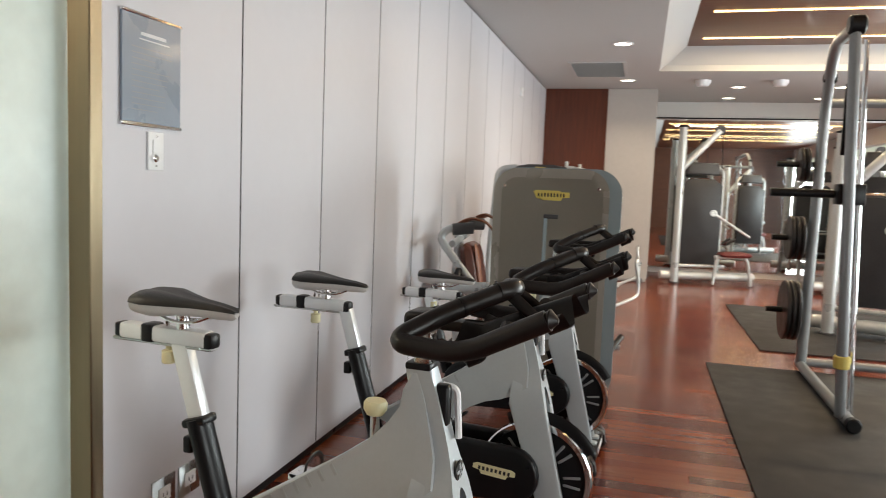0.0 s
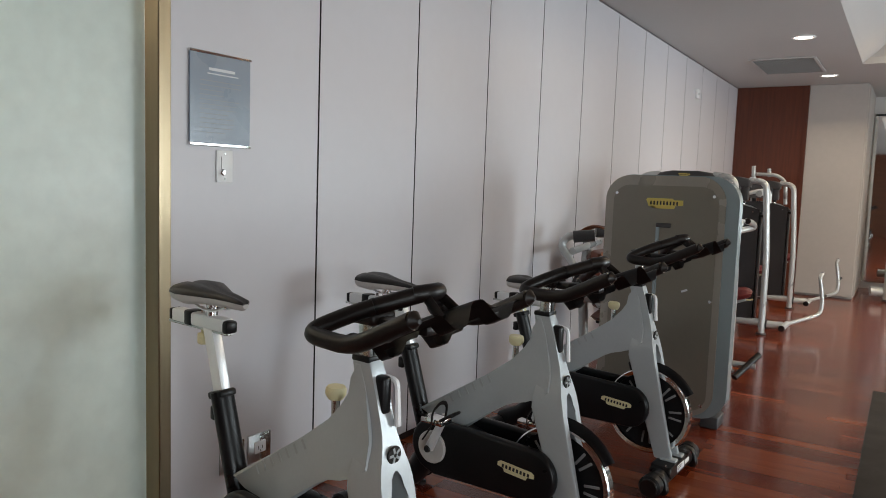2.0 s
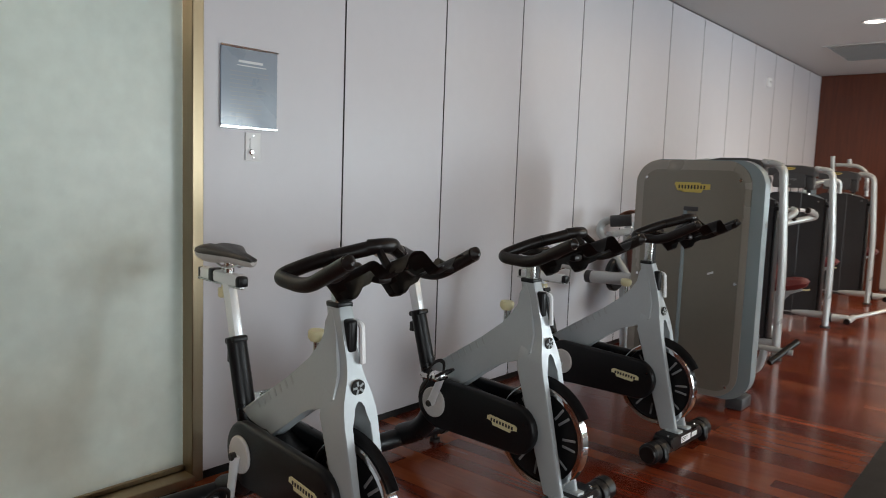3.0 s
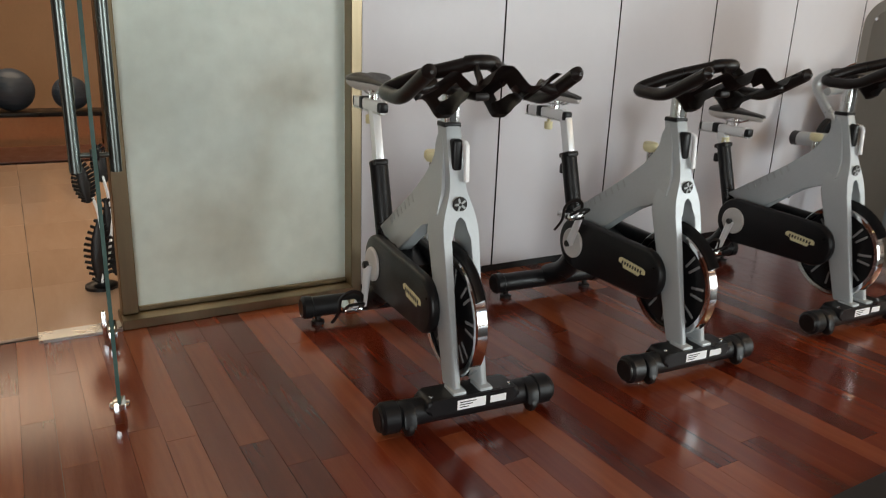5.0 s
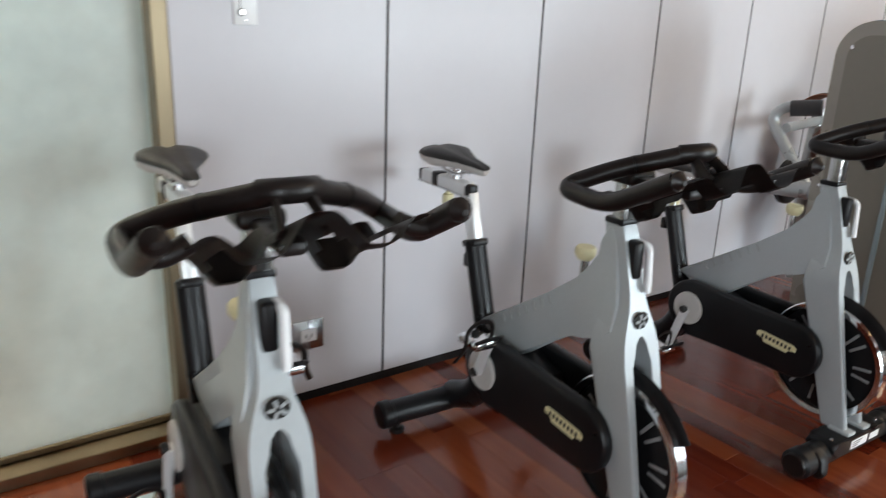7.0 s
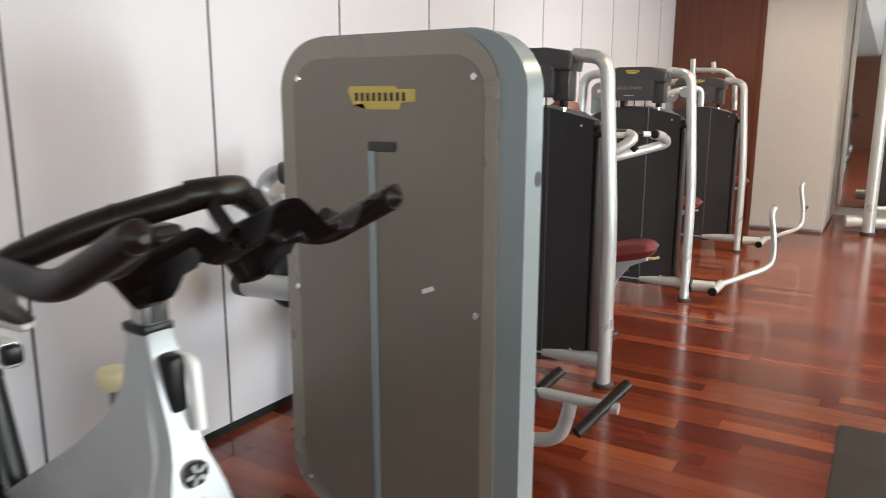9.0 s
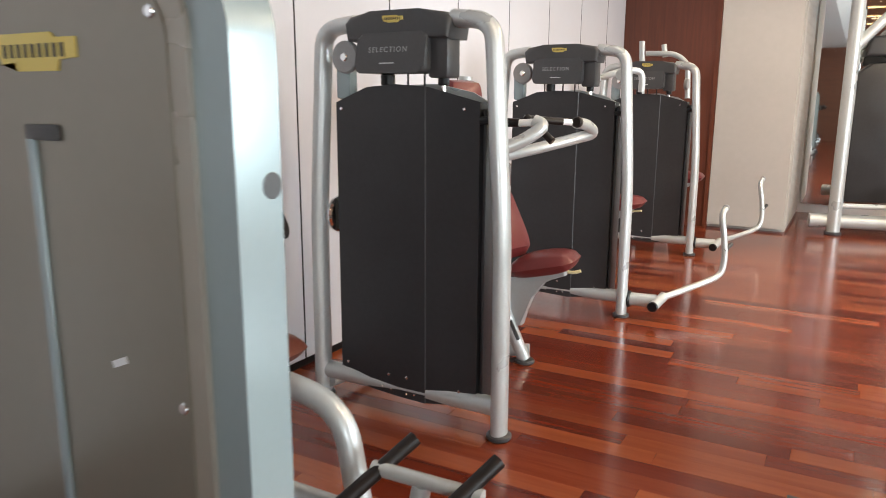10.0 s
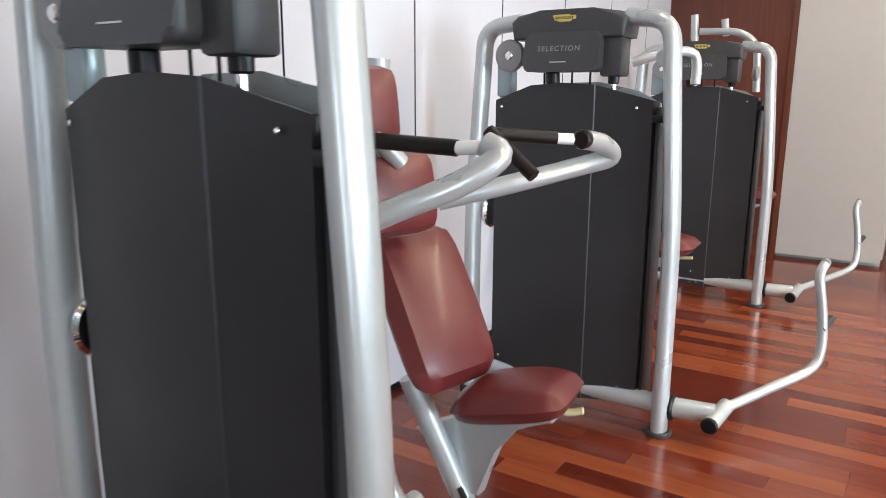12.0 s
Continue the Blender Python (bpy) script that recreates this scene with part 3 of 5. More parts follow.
    P("top_bar", sweep(rounded([(0.092, -0.045, z + 0.053), (0.116, -0.018, z + 0.058), (0.116, 0.018, z + 0.058), (0.092, 0.045, z + 0.053)], 0.014), 0.0207, 16), BLACK_GRIP, bar_)
    # bottle tray: one moulded sheet in two troughs that rise to the front, each with a hole behind its front strap
    bm = bmesh.new()
    rows, cols = [-0.22, -0.08, 0.0, 0.12, 0.28, 0.46, 0.64, 0.80, 0.90, 1.0], 36
    grid = {}
    for i, u in enumerate(rows):
        for k in range(cols + 1):
            y = -0.168 + 0.336 * k / cols
            w = min(1.0, max(0.0, 0.48 + 0.60 * math.cos(2 * math.pi * y / 0.172)))
            w = (w * w * (3 - 2 * w) * 0.4 + w * 0.6) * (1 - 0.38 * min(1.0, max(0.0, (abs(y) - 0.11) / 0.055)))
            v = max(u, 0.0)
            zz = (-0.100 + 0.106 * v) + w * (0.078 - 0.028 * v) + max(0.0, -u) * 0.20 * (1 - w)
            grid[i, k] = bm.verts.new((0.056 + 0.206 * u - 0.018 * w * v, y * (1.04 - 0.05 * v), z + zz))
    for i, u in enumerate(rows[:-1]):
        for k in range(cols):
            y = -0.168 + 0.336 * (k + 0.5) / cols
            if 0.10 < u < 0.78 and abs(abs(y) - 0.086) < 0.047 - 0.10 * abs(u - 0.45) ** 2:
                continue
            bm.faces.new((grid[i, k], grid[i, k + 1], grid[i + 1, k + 1], grid[i + 1, k]))
    bmesh.ops.solidify(bm, geom=bm.faces[:] + bm.edges[:] + bm.verts[:], thickness=0.015)
    P("bottle_tray", bm, BLACK_GRIP, bar_, "black moulded tray with two bottle troughs")
    P("tray_mount", box(-0.050, 0.120, -0.024, 0.024, z - 0.048, z - 0.022, 0.010), BLACK_GRIP, bar_)
    # seat tube, post, slider and saddle
    lean = 0.30
    P("seat_tube", sweep([(-0.612, 0, 0.36), (-0.616 - lean * 0.32, 0, 0.68)], 0.037, 14, flat=0.82), BLACK_PLASTIC, None, "black seat tube sleeve")
    P("tube_clip", box(-0.752, -0.725, -0.016, 0.016, 0.585, 0.630, 0.006), BLACK_PLASTIC)
    h = seat_z - 0.098
    a0, a1 = Vector((-0.698, 0, 0.64)), Vector((-0.710 - lean * (h - 0.68), 0, h))
    P("seat_post", moved(box(-0.024, 0.024, -0.0165, 0.0165, 0, (a1 - a0).length, 0.004), Matrix.Translation(a0) @ Matrix.Rotation(math.atan2((a1 - a0).x, (a1 - a0).z), 4, "Y")), POST_ALU, None, "bright aluminium seat post")
    P("sleeve_collar", moved(box(-0.036, 0.036, -0.030, 0.030, -0.016, 0.008, 0.008), pose(-0.712, 0, 0.678, 0, -16.7, 0)), BLACK_PLASTIC)
    sx = seat_x - 0.02
    slider = P("seat_slider", box(sx - 0.205, sx + 0.075, -0.022, 0.022, h - 0.008, h + 0.034, 0.008), POST_ALU, None, "aluminium seat slider")
    P("slider_rail", box(sx - 0.232, sx + 0.090, -0.016, 0.016, h - 0.016, h - 0.006, 0.003, seg=1), STEEL, slider)
    P("slider_cap", box(sx - 0.222, sx - 0.203, -0.020, 0.020, h - 0.006, h + 0.032, 0.006), BLACK_PLASTIC, slider)
    P("slider_cap", box(sx + 0.062, sx + 0.096, -0.020, 0.020, h - 0.010, h + 0.030, 0.009), BLACK_PLASTIC, slider)
    P("clamp_band", box(sx - 0.130, sx - 0.090, -0.0255, 0.0255, h - 0.011, h + 0.039, 0.008), BLACK_PLASTIC, slider)
    P("clamp_screw", sweep([(sx - 0.06, 0, h + 0.03), (sx - 0.06, 0, h + 0.056)], 0.005, 8), CHROME, slider)
    knob = P("slider_knob", turned([(0.008, 0.0), (0.008, -0.016), (0.019, -0.018), (0.019, -0.048), (0.015, -0.052), (0.0, -0.052)], 14), CREAM, slider, "cream plastic knob")
    knob.location = (sx - 0.055, 0, h - 0.012)
    sad = Vector((seat_x, 0, seat_z))
    P("seat_clamp", turned([(0.018, -0.066), (0.018, -0.03), (0.030, -0.028), (0.030, -0.012), (0.0, -0.012)], 12, "Z"), CHROME, slider).location = (seat_x - 0.03, 0, seat_z)
    for s in (-1, 1):
        P("saddle_rail", sweep(smooth_path([(seat_x - 0.12, s * 0.030, seat_z - 0.006), (seat_x - 0.06, s * 0.024, seat_z - 0.040), (seat_x + 0.02, s * 0.022, seat_z - 0.040), (seat_x + 0.09, s * 0.010, seat_z - 0.010)], 4), 0.0045, 6), CHROME, slider)
    sections = [(x * 0.98, w, u, d * 0.80) for x, w, u, d in [(-0.150, 0.050, 0.024, 0.036), (-0.135, 0.086, 0.027, 0.050), (-0.09, 0.092, 0.030, 0.052), (-0.03, 0.066, 0.024, 0.038), (0.03, 0.038, 0.020, 0.034), (0.09, 0.026, 0.018, 0.032), (0.130, 0.022, 0.012, 0.028), (0.142, 0.010, 0.008, 0.018)]]
    for which in ("upper", "lower"):
        bm, rings = bmesh.new(), []
        for x, w, up_, dn in sections:
            ring = []
            for k in range(13):
                t = math.pi * k / 12
                yy = w * math.cos(t)
                zz = (up_ * math.sin(t) ** 0.7 - 0.007 * math.exp(-(yy / 0.012) ** 2) if which == "upper" else -dn * math.sin(t) ** 0.8)
                ring.append(bm.verts.new((x, yy * (1.0 if which == "upper" else 0.97), zz)))
            rings.append(ring)
        for a, b in zip(rings, rings[1:]):
            for k in range(12):
                bm.faces.new((a[k], a[k + 1], b[k + 1], b[k]))
            bm.faces.new((a[12], a[0], b[0], b[12]))
        bm.faces.new(rings[0]), bm.faces.new(rings[-1])
        if which == "upper":
            saddle = P("saddle", bm, SADDLE_BLACK, None, "black vinyl saddle with a grey shell")
            saddle.matrix_basis = pose(*sad, 0, 3, 0)
        else:
            P("saddle_shell", bm, SHELL_GREY, saddle, "pale grey saddle shell")
    # drive cover, flywheel, cranks and pedals
    cover = [(-0.500 + 0.108 * math.cos(radians(a)), 0.335 + 0.108 * math.sin(radians(a))) for a in range(92, 275, 13)]
    cover += [(-0.075 + 0.098 * math.cos(radians(a)), 0.330 + 0.098 * math.sin(radians(a))) for a in range(-86, 94, 15)]
    drive = P("drive_cover", slab(cover, -0.092, -0.052, "XZ", 0.014, 3), BLACK_PLASTIC, None, "black drive cover")
    P("inner_cover", slab([(-0.59, 0.33), (-0.55, 0.41), (-0.45, 0.42), (-0.30, 0.38), (-0.26, 0.30), (-0.40, 0.22), (-0.55, 0.24)], -0.052, 0.052, "XZ", 0.010), BLACK_PLASTIC)
    P("drive_cover", slab(cover, 0.052, 0.090, "XZ", 0.014, 3), BLACK_PLASTIC, None, "black drive cover")
    logo = [(-0.075, 0.012), (-0.062, 0.019), (0.062, 0.019), (0.075, 0.012), (0.075, -0.002), (0.05, -0.006), (0.044, -0.018), (-0.044, -0.018), (-0.05, -0.006), (-0.075, -0.002)]
    for s in (-1, 1):
        yy = s * (0.0932 if s < 0 else 0.0912)
        plate = P("logo_plate", slab(logo, -0.0008, 0.0008, "XZ"), CREAM, drive, "pale yellow maker's plate")
        plate.matrix_basis = pose(-0.130, yy, 0.337, 0, 5, 0)
        for k in range(8):
            q = P("logo_mark", box(-0.0042, 0.0042, -0.0004, 0.0004, -0.0065, 0.0065), INK_AND_GAP_BLACK, plate)
            q.location = (-0.052 + 0.0149 * k, s * 0.0012, 0.003)
    wheel = P("flywheel", turned([(0.178, -0.018), (0.195, -0.020), (0.200, -0.016), (0.200, 0.016), (0.195, 0.020), (0.178, 0.018), (0.178, -0.018)], 48, "Y", caps=False), CHROME, None, "chromed flywheel rim")
    wheel.location = (-0.005, 0, 0.308)
    P("wheel_disc", disc(0.177, 0.014, 0.003, 40, "Y"), BLACK_PLASTIC, wheel)
    P("hub", disc(0.035, 0.10, 0.006, 20, "Y"), GREY_PLASTIC, wheel)
    for k in range(8):
        for off in (-7, 7):
            a = radians(45 * k + off)
            P("spoke_mark", moved(box(-0.0055, 0.0055, -0.0085, 0.0085, 0.100, 0.160, 0.002, seg=1), Matrix.Rotation(a, 4, "Y")), MID_GREY, wheel)
    P("guard", sweep([(-0.005 + 0.212 * math.cos(radians(a)), 0, 0.308 + 0.212 * math.sin(radians(a))) for a in range(30, 126, 8)], 0.026, 10, flat=0.35, up=(0, 1, 0)), BLACK_PLASTIC, None, "black wheel guard")
    for s in (-1, 1):
        yy = s * 0.098
        P("crank_disc", disc(0.064, 0.014, 0.004, 28, "Y", (-0.500, yy, 0.335)), SHELL_GREY)
        a = radians(crank_deg + (0 if s < 0 else 180))
        tip = Vector((-0.500 + 0.165 * math.cos(a), s * 0.126, 0.335 + 0.165 * math.sin(a)))
        crank = P("crank", sweep([(-0.500, s * 0.114, 0.335), tuple(tip)], [0.019, 0.015], 12, flat=0.8, up=(0, 1, 0)), POST_ALU)
        P("crank_bolt", disc(0.014, 0.020, 0.003, 14, "Y", (-0.500, s * 0.124, 0.335)), INK_AND_GAP_BLACK, crank)
        pedal = P("pedal", box(tip.x - 0.048, tip.x + 0.048, tip.y + (0.018 if s > 0 else -0.088), tip.y + (0.088 if s > 0 else -0.018), tip.z - 0.012, tip.z + 0.012, 0.006), CHROME, crank, "metal cage pedal")
        P("pedal_cage", sweep(rounded([(tip.x + 0.04, tip.y + s * 0.022, tip.z + 0.01), (tip.x + 0.085, tip.y + s * 0.025, tip.z + 0.040), (tip.x + 0.095, tip.y + s * 0.053, tip.z + 0.045), (tip.x + 0.085, tip.y + s * 0.081, tip.z + 0.040), (tip.x + 0.04, tip.y + s * 0.084, tip.z + 0.01)], 0.02), 0.006, 8), BLACK_PLASTIC, crank)
        P("toe_strap", sweep(smooth_path([(tip.x + 0.01, tip.y + s * 0.014, tip.z - 0.014), (tip.x + 0.015, tip.y + s * 0.012, tip.z + 0.045), (tip.x + 0.02, tip.y + s * 0.053, tip.z + 0.066), (tip.x + 0.015, tip.y + s * 0.094, tip.z + 0.04), (tip.x + 0.01, tip.y + s * 0.10, tip.z - 0.014), (tip.x - 0.01, tip.y + s * 0.12, tip.z - 0.06)], 4), 0.008, 6, flat=0.3), BLACK_GRIP, crank)
        P("pedal_axle", sweep([(tip.x, tip.y - s * 0.01, tip.z), (tip.x, tip.y + s * 0.03, tip.z)], 0.007, 8), CHROME, crank)
    return top


indoor_cycle(pose(-0.426, 2.134, 0, 0, 0, -5.5), "silver indoor cycle with raised saddle, beside the frosted screen", 0.976, -0.735, 1.035, -95)
indoor_cycle(pose(-0.354, 3.047, 0, 0, 0, -4.0), "silver indoor cycle with its saddle set back, between two others", 0.926, -0.808, 1.042, 62)
indoor_cycle(pose(-0.348, 4.074, 0, 0, 0, -3.0), "silver indoor cycle with low saddle, beside the grey machine tower", 0.842, -0.630, 1.075, -105)

# ---- strength machines ----
LOGO = [(-0.5, 0.28), (-0.46, 0.42), (0.22, 0.42), (0.25, 0.30), (0.5, 0.30), (0.5, -0.14), (0.30, -0.18), (0.27, -0.42), (-0.22, -0.42), (-0.25, -0.22), (-0.42, -0.26), (-0.46, 0.05)]


def maker_plate(parent, x, y, z, w, material, depth=0.003):
    """A maker's plate as a plain shape with dark bars for its letters, facing -y."""
    plate = part("logo_plate", slab([(a * w, b * w * 0.33) for a, b in LOGO], -depth, 0, "XZ"), material, parent, "yellow maker's plate")
    plate.matrix_basis = pose(x, y, z)
    for k in range(9):
        part("logo_mark", box(-0.022 * w, 0.022 * w, -depth - 0.0008, -depth, -0.050 * w, 0.050 * w), INK_AND_GAP_BLACK, plate).location = ((-0.36 + 0.088 * k) * w, 0, 0.01 * w)
    return plate


def bolt(parent, x, y, z, r=0.007):
    return part("bolt", disc(r, 0.006, 0.002, 10, "Y", (x, y, z)), CHROME, parent)


def cushion(w, h, t, r=0.03, puff=0.012, waist=0.0, edge=5, soft=0.28):
    """An upholstered pad lying in XZ, w by h, rounded, its face to -y."""
    bm = bmesh.new()
    nx, nz = 12, 14
    faces = []
    grid = {}
    for side in (0, 1):
        for i in range(nx + 1):
            for j in range(nz + 1):
                a, b = 2 * i / nx - 1, 2 * j / nz - 1
                k = (1 - abs(a) ** edge) * (1 - abs(b) ** edge)
                squeeze = 1 - 0.10 * abs(b) ** 6 - waist * (1 - b) * 0.5
                x, z = a * w / 2 * squeeze * (1 - 0.08 * abs(b) ** 8), b * h / 2 * (1 - 0.06 * abs(a) ** 8)
                y = (-1 if side == 0 else 1) * (t / 2) * max(k, 0.0) ** soft - (puff * (1 - a * a) * (1 - b * b) if side == 0 else 0)
                grid[side, i, j] = bm.verts.new((x, y, z))
    for side in (0, 1):
        for i in range(nx):
            for j in range(nz):
                q = (grid[side, i, j], grid[side, i + 1, j], grid[side, i + 1, j + 1], grid[side, i, j + 1])
                bm.faces.new(q if side else q[::-1])
    bmesh.ops.remove_doubles(bm, verts=bm.verts[:], dist=0.0004)
    return bm


def stack_machine(name, label, x, y, width=0.398, word=True):
    """The weight-stack side of a machine: bowed tube frame, folded charcoal guard and display head. Origin on the floor in its middle, face to -y."""
    top = thing(name, label, "gym machine", "red-padded strength machines", pose(x, y, 0))
    P = lambda n, bm, material, parent=None, text="": part(n, bm, material, parent or top, text)
    w = width
    for s in (-1, 1):
        post = P("post", sweep(rounded([(s * w, 0, 0.0), (s * (w - 0.002), 0, 0.74), (s * (w - 0.050), 0.0, 1.452), (s * 0.20, 0.005, 1.468)], 0.16, 8), 0.0295, 18, flat=1.42, up=(0, 1, 0)), TUBE, None, "grey enamelled frame tube")
        P("foot_ring", disc(0.046, 0.022, 0.005, 18, "Z", (s * w, 0, 0.011)), GREY_PLASTIC, post)
    P("base_tube", sweep([(-w, 0.01, 0.115), (w, 0.01, 0.115)], 0.036, 14), TUBE)
    P("side_tube", sweep([(-w + 0.03, 0.0, 0.07), (-w + 0.06, 0.26, 0.06)], 0.030, 12), TUBE)
    # folded guard: three facets, arched top, shallow point at the foot
    cols = [(-0.305, 0.050, 1.185, 0.118), (-0.300, -0.002, 1.188, 0.116), (-0.145, -0.022, 1.243, 0.090), (-0.02, -0.025, 1.252, 0.082), (0.100, -0.025, 1.244, 0.078), (0.104, -0.021, 1.243, 0.079), (0.112, -0.021, 1.242, 0.080), (0.302, 0.000, 1.192, 0.100), (0.308, 0.05, 1.191, 0.105)]
    bm = bmesh.new()
    outer = [(bm.verts.new((cx, cy, z1)), bm.verts.new((cx, cy, z0))) for cx, cy, z1, z0 in cols]
    back = [(bm.verts.new((cx, cy + 0.006, z1)), bm.verts.new((cx, cy + 0.006, z0))) for cx, cy, z1, z0 in cols]
    for rows in (outer, back):
        for a, b in zip(rows, rows[1:]):
            bm.faces.new((a[0], b[0], b[1], a[1]))
    for a, b, c, d in zip(outer, outer[1:], back, back[1:]):
        bm.faces.new((a[0], b[0], d[0], c[0]))
        bm.faces.new((a[1], b[1], d[1], c[1]))
    for a, c in ((outer[0], back[0]), (outer[-1], back[-1])):
        bm.faces.new((a[0], a[1], c[1], c[0]))
    guard = P("guard", bm, CHARCOAL, None, "charcoal folded weight guard")
    P("side_guard", box(0.309, 0.324, 0.01, 0.12, 0.12, 1.17, 0.006), CHARCOAL)
    P("rear_guard", slab([(-0.29, 0.12), (0.285, 0.12), (0.285, 1.18), (0.20, 1.225), (0.05, 1.256), (-0.10, 1.252), (-0.29, 1.19)], 0.150, 0.158, "XZ"), TUBE, None, "grey rear guard")
    P("weight_stack", box(-0.13, 0.13, 0.04, 0.14, 0.16, 0.62, 0.004), INK_AND_GAP_BLACK)
    for bx, bz in ((-0.268, 1.165), (0.250, 1.168), (-0.262, 0.175), (0.238, 0.150), (-0.06, 0.165), (0.02, 0.165), (-0.09, 0.112), (-0.05, 0.105), (0.02, 0.100), (0.055, 0.103)):
        bolt(guard, bx, -0.027 if -0.15 < bx < 0.12 else -0.014, bz, 0.006 if bz > 0.14 else 0.004)
    P("side_bracket", box(0.300, 0.352, -0.005, 0.02, 1.118, 1.145, 0.006), BLACK_PLASTIC)
    # display head
    cap = [(-0.205, 1.400), (-0.215, 1.462), (-0.19, 1.484), (-0.10, 1.498), (0.10, 1.498), (0.19, 1.484), (0.215, 1.462), (0.205, 1.400)]
    head = P("head", slab(cap, -0.060, 0.10, "XZ", 0.018, 3), GREY_PLASTIC, None, "dark grey plastic head with a yellow maker's plate")
    bm = slab(round_rect(-0.150, 0.132, 1.288, 1.425, 0.022), -0.092, 0.05, "XZ", 0.012, 3)
    for v in bm.verts:
        v.co.y += (v.co.z - 1.29) * 0.22
    P("display", bm, GREY_PLASTIC, head)
    if word:
        q = lettering("word", "SELECTION", 0.026, pose(-0.018, -0.0755, 1.366, 78, 0, 0), GREY_INK, head, spacing=1.25)
    P("word_line", box(-0.045, 0.015, -0.087, -0.0855, 1.3195, 1.3225), WHITE_INK, head)
    maker_plate(head, -0.005, -0.0615, 1.468, 0.085, YELLOW)
    P("head_box", box(0.118, 0.195, -0.035, 0.06, 1.272, 1.42, 0.010), GREY_PLASTIC, head)
    P("rod", sweep([(0.155, 0.012, 1.20), (0.155, 0.012, 1.28)], 0.010, 10), CHROME)
    P("rod_boot", disc(0.020, 0.03, 0.004, 14, "Z", (0.155, 0.012, 1.262)), BLACK_PLASTIC)
    P("rod_boot", disc(0.026, 0.045, 0.006, 14, "Z", (-0.075, 0.012, 1.268)), BLACK_PLASTIC)
    for cx in (-0.13, -0.02, 0.05):
        P("cable", sweep([(cx, 0.06, 1.20), (cx, 0.06, 1.30)], 0.004, 6), BLACK_PLASTIC)
    pulley = P("pulley", disc(0.058, 0.026, 0.006, 28, "Y", (-0.228, -0.030, 1.348)), MID_GREY, None, "grey pulley cover")
    P("pulley_hub", disc(0.016, 0.032, 0.004, 16, "Y", (-0.228, -0.034, 1.348)), CHROME, pulley)
    P("pulley_bracket", box(-0.30, -0.235, 0.0, 0.05, 1.20, 1.34, 0.01), WINDOW_TINT_TRIM)
    P("side_disc", disc(0.072, 0.024, 0.008, 28, "X", (-0.345, 0.06, 0.755)), CHROME)
    return top


def seat_pad(parent, x, y, z, length, width, turn, material, tilt=0, text="padded vinyl seat"):
    """A saddle-like seat pad, its nose towards +x before the turn."""
    bm = cushion(width, length, 0.092, puff=0.014, waist=0.10, edge=3.2, soft=0.42)
    ob = part("seat", bm, material, parent, text)
    ob.matrix_basis = pose(x, y, z, 0, tilt, turn) @ pose(0, 0, 0, 0, 0, -90) @ pose(0, 0, 0, -90, 0, 0) @ pose(0, 0, 0, 0, 180, 0)
    return ob


# pressing machine with red backrest and swinging arms
x0, y0 = -0.840, 6.405
press = stack_machine("chest_press_machine", "grey chest press machine with charcoal guard and oxblood pads", x0, y0)
L = lambda x, y, z: (x - x0, y - y0, z)
def PP(name, bm, material, text="", parent=None):
    return part(name, bm, material, parent or press, text)


backs = PP("backrest", cushion(0.28, 0.42, 0.09), LEATHER, "oxblood vinyl lower backrest")
backs.matrix_basis = pose(*L(-0.805, 7.105, 0.695), -30, 0, 76)
backs = PP("backrest", cushion(0.26, 0.20, 0.075), LEATHER, "oxblood vinyl upper backrest")
backs.matrix_basis = pose(*L(-0.850, 7.00, 0.985), -10, 0, 74)
backs = PP("headrest", cushion(0.20, 0.19, 0.07), LEATHER, "oxblood vinyl headrest")
backs.matrix_basis = pose(*L(-0.880, 6.93, 1.185), -8, 0, 74)
seat_pad(press, *L(-0.578, 7.15, 0.487), 0.30, 0.25, 6, LEATHER, -13, "oxblood vinyl seat")
PP("seat_bracket", slab([(-0.28, 0.36), (-0.05, 0.478), (0.12, 0.500), (0.12, 0.478), (0.02, 0.44), (-0.04, 0.36), (-0.08, 0.22), (-0.16, 0.20), (-0.18, 0.30)], -0.022, 0.022, "XZ", 0.006), TUBE).location = L(-0.60, 7.16, -0.035)
PP("seat_lever", sweep(smooth_path([L(-0.52, 7.20, 0.452), L(-0.47, 7.215, 0.446), L(-0.435, 7.225, 0.455)], 3), 0.013, 8, flat=0.6), CREAM, "cream seat lever")
PP("seat_column", sweep([L(-0.855, 7.08, 0.50), L(-0.67, 7.165, 0.02)], 0.030, 14), TUBE)
PP("column_slot", sweep([L(-0.722, 7.112, 0.21), L(-0.687, 7.128, 0.12)], 0.009, 6), INK_AND_GAP_BLACK)
PP("column_foot", disc(0.045, 0.02, 0.005, 16, "Z", L(-0.665, 7.165, 0.010)), GREY_PLASTIC)
PP("spine_tube", sweep(rounded([L(-0.66, 7.20, 0.05), L(-0.95, 7.12, 0.05), L(-1.02, 7.10, 0.5), L(-0.96, 7.10, 1.30)], 0.12), 0.032, 12), TUBE)
PP("floor_tube", sweep([L(-0.92, 6.70, 0.06), L(-0.92, 7.20, 0.06)], 0.032, 12), TUBE)
near = smooth_path([L(-0.86, 6.74, 0.90), L(-0.70, 6.80, 0.985), L(-0.585, 6.87, 1.040), L(-0.525, 6.93, 1.095), L(-0.56, 6.935, 1.118)], 6)
PP("press_arm", sweep(near, 0.027, 14), TUBE, "grey curved pressing arm")
PP("grip", sweep([L(-0.62, 6.925, 1.108), L(-0.84, 6.90, 1.118)], 0.018, 12), BLACK_GRIP)
